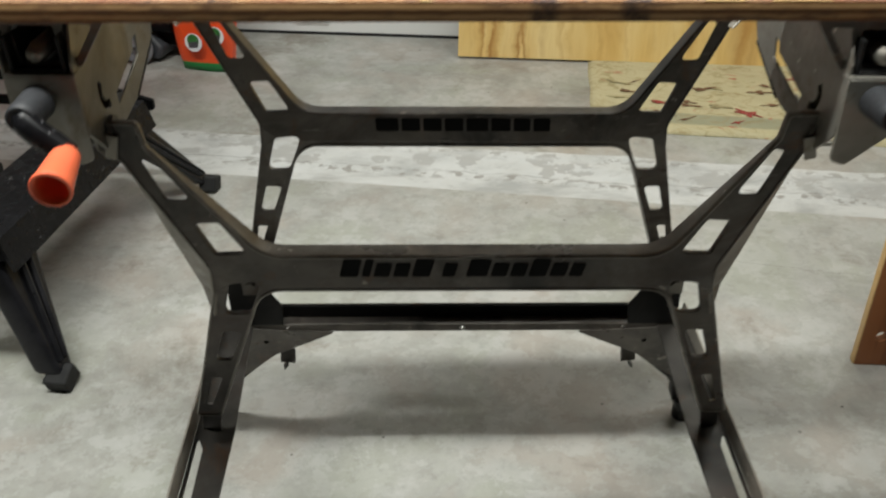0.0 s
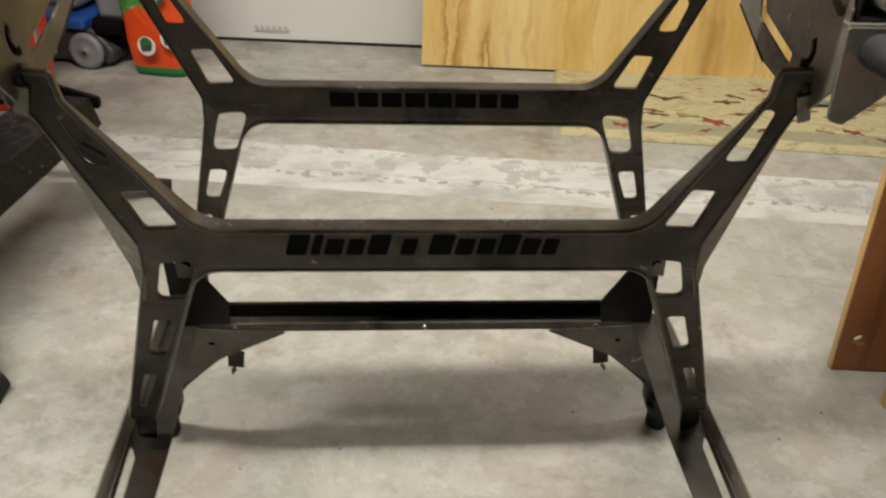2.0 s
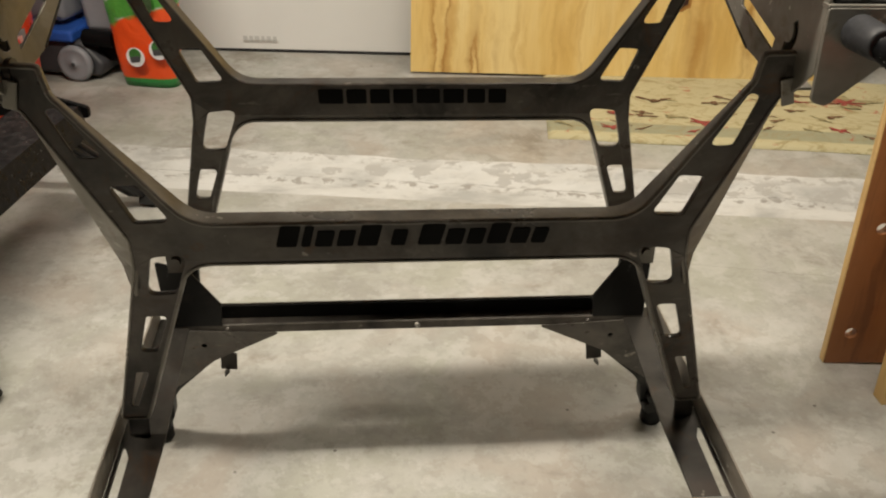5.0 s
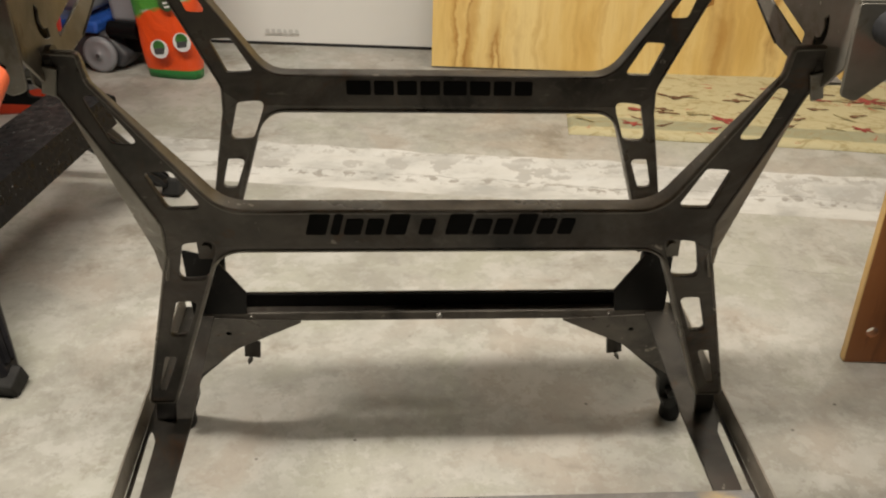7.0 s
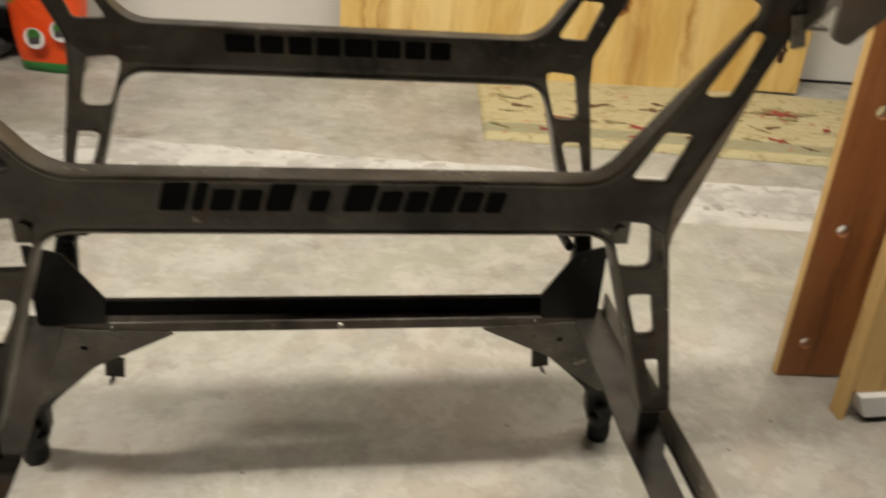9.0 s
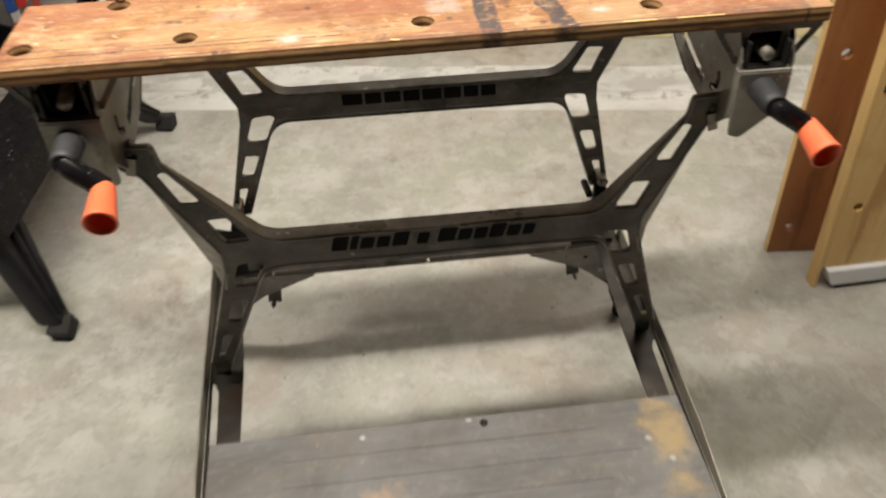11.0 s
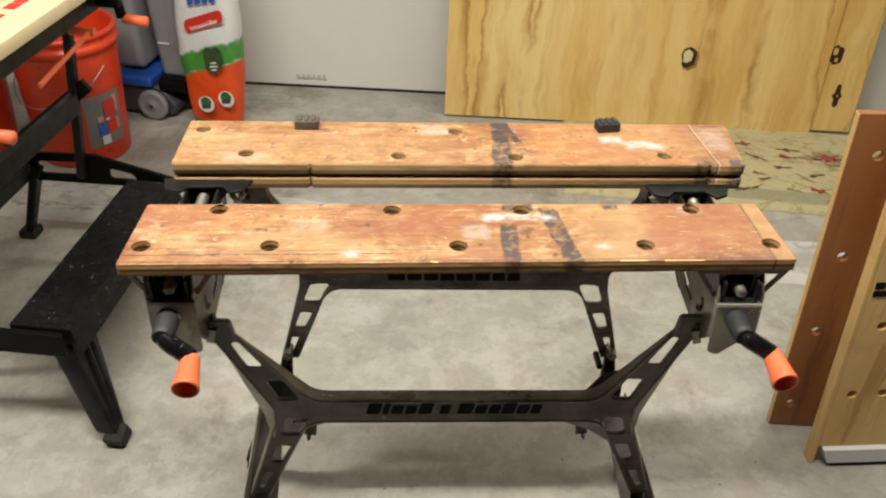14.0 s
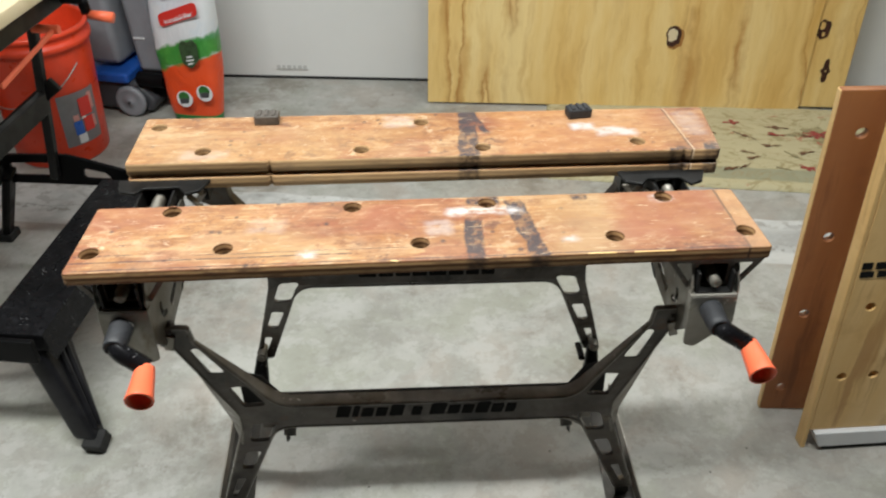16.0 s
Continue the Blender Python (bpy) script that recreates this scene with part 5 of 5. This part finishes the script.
# ---- things by the back wall ----
def bucket(x, y, turn, label):
    b = thing("bucket", label, "bucket", pose(x, y, LEDGE, 0, 0, turn), group="orange buckets")
    prof = [(0.001, 0.002), (0.125, 0.002), (0.131, 0.0), (0.134, 0.006), (0.148, 0.30), (0.150, 0.318), (0.157, 0.320), (0.157, 0.335), (0.150, 0.337), (0.150, 0.352), (0.156, 0.354), (0.156, 0.366), (0.147, 0.367), (0.144, 0.36), (0.130, 0.01), (0.001, 0.008)]
    prof = [(r, z * 1.10) for r, z in prof]
    part("body", lathe(prof, 48), BUCKET, b, smooth=True)
    # a printed patch that follows the wall
    bm = bmesh.new()
    cols = 12
    v = [[bm.verts.new(((r + 0.0012) * math.cos(a), (r + 0.0012) * math.sin(a), z)) for a in np.linspace(-1.06, -0.20, cols)] for r, z in ((0.1365, 0.06), (0.1445, 0.225))]
    for k in range(cols - 1):
        bm.faces.new((v[0][k], v[0][k + 1], v[1][k + 1], v[1][k]))
    lab = part("label", bm, LABELGREY, b, "grey printed label with red and blue shapes")
    for a, z, w, h, mat in ((-0.52, 0.175, 0.040, 0.055, RED), (-0.74, 0.115, 0.026, 0.042, BLUE), (-0.36, 0.185, 0.016, 0.05, PALEPINK), (-0.50, 0.118, 0.032, 0.044, RED), (-0.70, 0.080, 0.026, 0.030, WHITE), (-0.76, 0.148, 0.018, 0.018, PALEPINK), (-0.36, 0.12, 0.014, 0.035, PALEPINK), (-0.60, 0.150, 0.014, 0.02, WHITE)):
        r = 0.134 + z * 0.0467 + 0.0025
        part("print", box(w, 0.001, h, 0, Matrix.Rotation(a + math.pi / 2, 4, "Z") @ Matrix.Translation((0, -r, z))), mat, lab)
    pts = [(0.158 * math.cos(a), 0.158 * math.sin(a), 0.31 - 0.11 * math.sin(math.pi * k / 12) ** 0.8) for k, a in enumerate(np.linspace(-math.pi - 0.5, -0.5, 13))]
    wire(pts, 0.002, b, "handle", BRIGHT, "thin wire bail handle")


bucket(-0.94, 2.262, 0, "orange plastic bucket with a grey printed label")
bucket(-1.26, 2.20, -20, "orange plastic bucket with a wire handle")


def sack():
    s = thing("sack", "orange, green and white printed plastic garden sack standing upright", "sack", pose(-0.560, 2.455, LEDGE, -3, -1, -12))
    bm = bmesh.new()
    nu, nv = 40, 30
    rings = []
    for j in range(nv + 1):
        t = j / nv
        z = 0.60 * t
        hw = 0.081 + 0.018 * math.sin(math.pi * min(1, t * 1.05)) + 0.006 * t
        hd = 0.012 + 0.048 * math.sin(math.pi * min(1, 0.12 + t * 0.8)) ** 0.7
        if t > 0.92:
            hd = 0.012
        ring = []
        for k in range(nu):
            a = 2 * math.pi * k / nu
            ca, sa = math.cos(a), math.sin(a)
            x = hw * math.copysign(abs(ca) ** 0.55, ca)
            y = hd * math.copysign(abs(sa) ** 0.75, sa)
            n = noise.noise(Vector((x * 14, y * 14, z * 11))) * 0.008 + noise.noise(Vector((x * 40, y * 40, z * 25))) * 0.003
            ring.append(bm.verts.new((x * (1 + n * 4), y * (1 + n * 9), z)))
        rings.append(ring)
    for a, b in zip(rings, rings[1:]):
        for k in range(nu):
            bm.faces.new((a[k], a[(k + 1) % nu], b[(k + 1) % nu], b[k]))
    bm.faces.new(list(reversed(rings[0])))
    bm.faces.new(rings[-1])
    part("body", bm, BAG, s, smooth=True)

    def patch(name, poly, mat, y=-0.066, parent=None, label=""):
        poly = [(p[0], p[1] + 0.18 * p[0], *p[2:]) for p in poly]
        bm = plate(rounded(poly, 0.003, 5), [], 0.0016, 0.0003)
        return part(name, moved(bm, Matrix.Translation((0, y, 0)) @ UPRIGHT), mat, parent or s, label)

    pill = patch("banner", [(-0.048, 0.330, 0.018), (0.080, 0.352, 0.018), (0.080, 0.394, 0.018), (-0.048, 0.372, 0.018)], RED, -0.068, label="red printed banner")
    words = text_mesh("insect killer", 0.0215)
    moved(words, Matrix.Translation((0.017, -0.0695, 0.3555)) @ UPRIGHT @ Matrix.Rotation(0.325, 4, "Z"))
    part("words", words, WHITE, pill, "white printed words")
    for x, w, z, h in ((0.000, 0.030, 0.344, 0.004), (0.036, 0.024, 0.344, 0.004)):
        patch("text_bar", [(x, z + x * 0.17), (x + w, z + (x + w) * 0.17), (x + w, z + h + (x + w) * 0.17), (x, z + h + x * 0.17)], WHITE, -0.0695, pill)
    for x in (-0.02, 0.004, 0.028, 0.052):
        patch("text_bar", [(x - 0.009, 0.414), (x + 0.009, 0.418), (x + 0.009, 0.448), (x - 0.009, 0.444)], BLUE, -0.067)
    patch("picture", [(0.004, 0.268, 0.012), (0.016, 0.284, 0.008), (0.034, 0.276, 0.006), (0.050, 0.284, 0.008), (0.066, 0.266, 0.012), (0.064, 0.215, 0.02), (0.036, 0.190, 0.02), (0.010, 0.212, 0.02)], DARKGREEN, -0.073, label="dark green printed plant")
    for k, w in enumerate((0.020, 0.026, 0.018)):
        z = 0.228 - 0.011 * k
        patch("text_bar", [(0.036 - w / 2, z), (0.036 + w / 2, z), (0.036 + w / 2, z + 0.005), (0.036 - w / 2, z + 0.005)], WHITE, -0.0742)
    for x in (-0.006, 0.062):
        ob = part("picture", moved(plate(circle(x, 0.097 + x * 0.32, 0.027, 24), [], 0.0016, 0.0004), Matrix.Translation((0, -0.072 + abs(x) * 0.1, 0)) @ UPRIGHT), WHITE, s, "round printed picture")
        part("print", moved(plate(circle(x, 0.104 + x * 0.32, 0.018, 20), [], 0.0016, 0.0004), Matrix.Translation((0, -0.0732 + abs(x) * 0.1, 0)) @ UPRIGHT), GREEN, ob)
        part("print", moved(plate(rounded([(x - 0.014, 0.081 + x * 0.32), (x + 0.014, 0.085 + x * 0.32), (x + 0.016, 0.102 + x * 0.32), (x - 0.016, 0.098 + x * 0.32)], 0.004, 3), [], 0.0016, 0.0004), Matrix.Translation((0, -0.0742 + abs(x) * 0.1, 0)) @ UPRIGHT), DARKGREY, ob)


sack()


def carpet_cleaner():
    c = thing("carpet_cleaner", "grey and blue upright carpet cleaner with large grey wheels", "carpet cleaner", pose(-0.79, 2.52, LEDGE, 0, 0, -12))
    base = plate(rounded([(-0.17, 0.012), (0.10, 0.012), (0.12, 0.05), (0.06, 0.115), (-0.16, 0.12)], 0.02, 5), [], 0.24, 0.012)
    part("base", moved(base, Matrix.Translation((-0.02, 0.09, 0)) @ UPRIGHT), DARKGREY, c, smooth=False)
    part("blue_band", box(0.19, 0.235, 0.034, 0.01, Matrix.Translation((-0.07, 0.07, 0.130)), 3), BLUE, c, "glossy blue band")
    tank = plate(rounded([(-0.10, 0.16), (0.02, 0.16), (0.0, 0.70), (-0.12, 0.70)], 0.02, 5), [], 0.2, 0.02)
    part("tank", moved(tank, Matrix.Translation((-0.03, 0.09, 0)) @ UPRIGHT), GREYPLASTIC, c)
    body = plate(rounded([(0.035, 0.13), (0.135, 0.13), (0.085, 0.75), (-0.015, 0.75)], 0.02, 5), [], 0.17, 0.02)
    part("body", moved(body, Matrix.Translation((0, 0.10, 0)) @ UPRIGHT), GREYPLASTIC, c, "grey moulded upright body")
    part("hinge", join(tube((0.05, -0.02, 0.125), (0.14, -0.02, 0.125), 0.024, n=18), box(0.10, 0.14, 0.09, 0.015, Matrix.Translation((0.11, 0.08, 0.09)))), BLACK, c, "black hinge block")
    for y in (-0.045, 0.205):
        w = lathe([(0.001, -0.012), (0.040, -0.012), (0.050, -0.009), (0.0535, 0.0), (0.050, 0.009), (0.040, 0.012), (0.036, 0.010), (0.010, 0.010), (0.009, 0.014), (0.001, 0.014)], 36)
        wh = part("wheel", moved(w, Matrix.Translation((0.02, y, 0.054)) @ Matrix.Rotation(math.pi / 2, 4, "X")), GREYPLASTIC, c, "grey plastic wheel", smooth=True)
        part("hub", tube((0.02, y - 0.016, 0.054), (0.02, y - 0.009, 0.054), 0.006, n=14), DARKGREY, wh)
    part("badge", box(0.04, 0.003, 0.006, 0.001, Matrix.Translation((0.06, 0.012, 0.25))), WHITE, c, "small pale badge")


carpet_cleaner()


def ply_sheet(x0, x1, y, z, lean, h, knots, label):
    """A sheet that leans on the wall; y is that of its foot at x = 0.2."""
    t = thing("plywood_sheet", label, "plywood", Matrix.Translation((0.2, y, z)) @ Matrix.Rotation(WALL_TURN, 4, "Z") @ Matrix.Rotation(-radians(lean), 4, "X"), group="plywood sheets against the wall")
    part("panel", box(x1 - x0, 0.012, h, 0.001, Matrix.Translation(((x0 + x1) / 2 - 0.2, 0.006, h / 2))), PLY, t)
    for kx, kz, r, shape in knots:
        rnd = random.Random(int(kx * 1000))
        pts, holes = [], []
        for a in np.linspace(0, 2 * math.pi, 28, endpoint=False):
            q = r * (0.85 + 0.25 * noise.noise(Vector((math.cos(a) * 2, math.sin(a) * 2, kx * 9))))
            if shape == "star":
                q = r * (0.28 + 0.85 * abs(math.cos(a)) ** 6 * 0.45 + 0.95 * abs(math.sin(a)) ** 5) + rnd.uniform(0, 0.003)
            pts.append(Vector((kx + q * 0.8 * math.cos(a), kz + q * 1.15 * math.sin(a))))
        if shape == "ring":
            holes = [[Vector((kx - 0.004, kz + 0.004)) + (p - Vector((kx, kz))) * 0.66 for p in pts]]
        if shape == "hook":
            holes = [[Vector((kx - 0.006, kz + 0.012)) + (p - Vector((kx, kz))) * 0.42 for p in pts], [Vector((kx + 0.002, kz - 0.016)) + (p - Vector((kx, kz))) * 0.26 for p in pts]]
        if shape == "star":
            holes = [circle(kx + 0.001, kz, r * 0.13, 10)]
        if shape == "ring":
            halo = [Vector((kx + 0.007, kz - 0.006)) + (p - Vector((kx, kz))) * 1.12 for p in pts]
            part("knot", moved(plate(halo, [], 0.0008, 0.0), Matrix.Translation((-0.2, -0.0002, 0)) @ UPRIGHT), KNOTHALO, t, "brown stain round the knot")
            pale = [Vector((kx, kz)) + (p - Vector((kx, kz))) * 0.8 for p in pts]
            part("knot", moved(plate(pale, [], 0.0008, 0.0), Matrix.Translation((-0.2, -0.0008, 0)) @ UPRIGHT), NEWWOOD, t, "pale heart of the knot")
        part("knot", moved(plate(pts, holes, 0.0014, 0.0), Matrix.Translation((-0.2, -0.0012, 0)) @ UPRIGHT), KNOT, t, "dark brown knot")


KNOTHALO = plain("brown_knot_stain", (0.42, 0.20, 0.05), 0.55, vary=0.3, scale=40)
KNOT = plain("dark_knot", (0.055, 0.016, 0.008), 0.6, vary=0.3, scale=50)
ply_sheet(0.196, 1.462, 2.552, LEDGE + 0.008, 4, 1.22, ((1.0, 0.245, 0.036, "ring"),), "golden pine plywood sheet leaning against the wall")
ply_sheet(0.42, 1.605, 2.567, LEDGE + 0.012, 4, 1.22, ((1.487, 0.268, 0.031, "hook"), (1.527, 0.128, 0.028, "star")), "pine plywood sheet with two dark knots behind another")


MOTIF_RED = plain("red_wool", (0.36, 0.07, 0.055), 0.95, vary=0.25, scale=60)
MOTIF_BROWN = plain("brown_wool", (0.20, 0.105, 0.055), 0.95, vary=0.25, scale=60)
MOTIF_OLIVE = plain("olive_wool", (0.36, 0.31, 0.165), 0.95, vary=0.25, scale=60)


def rug():
    m = Matrix.Translation((0.543, 2.045, LEDGE)) @ Matrix.Rotation(radians(-7.0), 4, "Z")
    bm = bmesh.new()
    nx, ny, w, d = 110, 34, 1.75, 0.56
    top = []
    for j in range(ny + 1):
        row = []
        for i in range(nx + 1):
            x, y = w * i / nx, d * j / ny
            wob = 0.006 * noise.noise(Vector((x * 5, 0.3, 0))) if j == 0 else 0.0
            edge = min(i, nx - i, j, ny - j)
            z = (0.009 if edge > 0 else 0.001) + 0.0022 * noise.noise(Vector((x * 6, y * 6, 2.0)))
            if j <= 2:
                z += 0.004 * max(0, noise.noise(Vector((x * 4.5, 8, 2))))
            row.append(bm.verts.new((x + 0.004 * noise.noise(Vector((1, y * 9, 3))) * (i == 0), y + wob, max(0.0008, z))))
        top.append(row)
    for a, b in zip(top, top[1:]):
        for i in range(nx):
            f = bm.faces.new((a[i], a[i + 1], b[i + 1], b[i]))
            f.smooth = True
    geo = bmesh.ops.extrude_face_region(bm, geom=bm.faces[:])
    for e in geo["geom"]:
        if isinstance(e, bmesh.types.BMVert):
            e.co.z = 0.0002
    t = thing("rug", "beige and green woven floral rug lying under the plywood", "rug", m)
    part("carpet", bm, RUG, t)
    rnd = random.Random(5)
    back = m.inverted()

    def motif(x, y, r, petals, material, flat=0.55, turn=0.0, height=0.0118):
        """A woven flower or leaf, a hair proud of the pile."""
        k = petals * 6
        pts = []
        for q in range(k):
            a = 2 * math.pi * q / k
            rr = r * (0.58 + 0.34 * math.cos(petals * a) + 0.25 * rnd.uniform(-1, 1))
            px, py = rr * math.cos(a), rr * math.sin(a) * flat
            pts.append(Vector((px * math.cos(turn) - py * math.sin(turn), px * math.sin(turn) + py * math.cos(turn))))
        c = back @ Vector((x, y, LEDGE))
        part("motif", moved(plate(pts, [], 0.001, 0.0), Matrix.Translation((c.x, c.y, height))), material, t, "woven flower")

    motif(1.445, 2.290, 0.125, 4, MOTIF_OLIVE, 0.5, 0.1, 0.0108)
    motif(1.450, 2.285, 0.062, 7, MOTIF_RED)
    for x, y, r, p, mat in ((1.335, 2.075, 0.035, 5, MOTIF_RED), (1.19, 2.145, 0.030, 3, MOTIF_BROWN), (1.27, 2.22, 0.034, 3, MOTIF_BROWN), (1.10, 2.08, 0.03, 4, MOTIF_BROWN), (0.98, 2.13, 0.045, 5, MOTIF_RED), (0.83, 2.18, 0.04, 3, MOTIF_BROWN), (0.72, 2.10, 0.035, 5, MOTIF_RED), (0.90, 2.30, 0.05, 3, MOTIF_BROWN), (1.06, 2.28, 0.045, 4, MOTIF_BROWN), (0.68, 2.28, 0.04, 3, MOTIF_BROWN), (1.33, 2.34, 0.04, 4, MOTIF_BROWN), (1.56, 2.12, 0.035, 5, MOTIF_RED), (1.20, 2.38, 0.035, 4, MOTIF_RED)):
        motif(x, y, r, p, mat, 0.5 if mat is MOTIF_RED else 0.3, rnd.uniform(-0.5, 0.5))
    twigs = random.Random(21)
    for k in range(26):
        x, y = 0.62 + 1.0 * (k % 9) / 9 + twigs.uniform(-0.04, 0.04), 2.12 + 0.11 * (k // 9) + twigs.uniform(-0.03, 0.03) - 0.10 * (k % 9) / 9
        motif(x, y, twigs.uniform(0.024, 0.046), 3 + k % 2, MOTIF_RED if k % 7 == 3 else MOTIF_BROWN if k % 3 else MOTIF_OLIVE, twigs.uniform(0.16, 0.36), twigs.uniform(-1.1, 1.1))
    return t


rug()


# ---- boards standing at the side ----
def plank():
    """A narrow board on end, leaning a little."""
    t = thing("board", "red-brown wooden board with drilled holes standing on end", "board", Matrix.Translation((0.871, 1.151, 0.0)) @ Matrix.Rotation(radians(-3.2), 4, "Y") @ Matrix.Rotation(radians(-5), 4, "Z"))
    outline = rounded([(0, 0), (0.125, 0), (0.125, 0.730), (0, 0.730)], 0.002, 2)
    holes = [circle(0.031 + 0.003 * k + z * 0.014, z, 0.0098) for k, z in enumerate((0.063, 0.262, 0.442, 0.652))]
    bm = plate(outline, holes, 0.016, 0.001)
    part("panel", moved(bm, Matrix.Translation((0, 0.008, 0)) @ UPRIGHT), REDWOOD, t)
    part("edge_strip", box(0.002, 0.0145, 0.727, 0.0005, Matrix.Translation((-0.0011, 0.008, 0.365))), PINE, t, "pale raw edge")


plank()


def panel_stand():
    t = thing("board", "pale pine board with drilled holes on a white base", "board", Matrix.Translation((0.916, 1.035, 0.0)) @ Matrix.Rotation(radians(3), 4, "Z"))

    def leaning(bm):
        for v in bm.verts:
            v.co.x -= 0.07 * v.co.z
        return bm

    outline = rounded([(0.010, 0.052), (0.42, 0.052), (0.42, 0.95), (0.010, 0.95)], 0.002, 2)
    holes = [circle(x + z * 0.056, z, 0.0095) for x, z in ((0.030, 0.196), (0.091, 0.198), (0.033, 0.366), (0.098, 0.369), (0.041, 0.56), (0.102, 0.56), (0.19, 0.28), (0.19, 0.46))]
    part("panel", leaning(moved(plate(outline, holes, 0.024, 0.001), Matrix.Translation((0, 0.020, 0)) @ UPRIGHT)), PINE, t)
    part("side_board", leaning(box(0.009, 0.026, 0.95, 0.0015, Matrix.Translation((0.005, 0.021, 0.475)))), PINE, t, "pale board edge reaching the floor")
    part("base_bar", moved(plate(rounded([(0.012, 0.051), (0.42, 0.051), (0.42, 0.012), (0.030, 0.012)], 0.003, 3), [], 0.03, 0.002), Matrix.Translation((0, 0.012, 0)) @ UPRIGHT), WHITE, t, "white plastic base bar")
    # added black strip: the contact shadow below the base bar, built as a solid
    part("base_shadow", box(0.37, 0.030, 0.0115, 0.002, Matrix.Translation((0.228, 0.016, 0.0058))), RUBBER, t, "black strip in place of the shadow under the base bar")
    for x, z, w, h in ((0.024, 0.458, 0.018, 0.014), (0.050, 0.458, 0.022, 0.014), (0.027, 0.440, 0.024, 0.012), (0.056, 0.440, 0.020, 0.012)):
        part("marking_bar", leaning(box(w, 0.0016, h, 0.0003, Matrix.Translation((x, 0.0073, z)))), INK, t, "plain dark printed bar")


panel_stand()
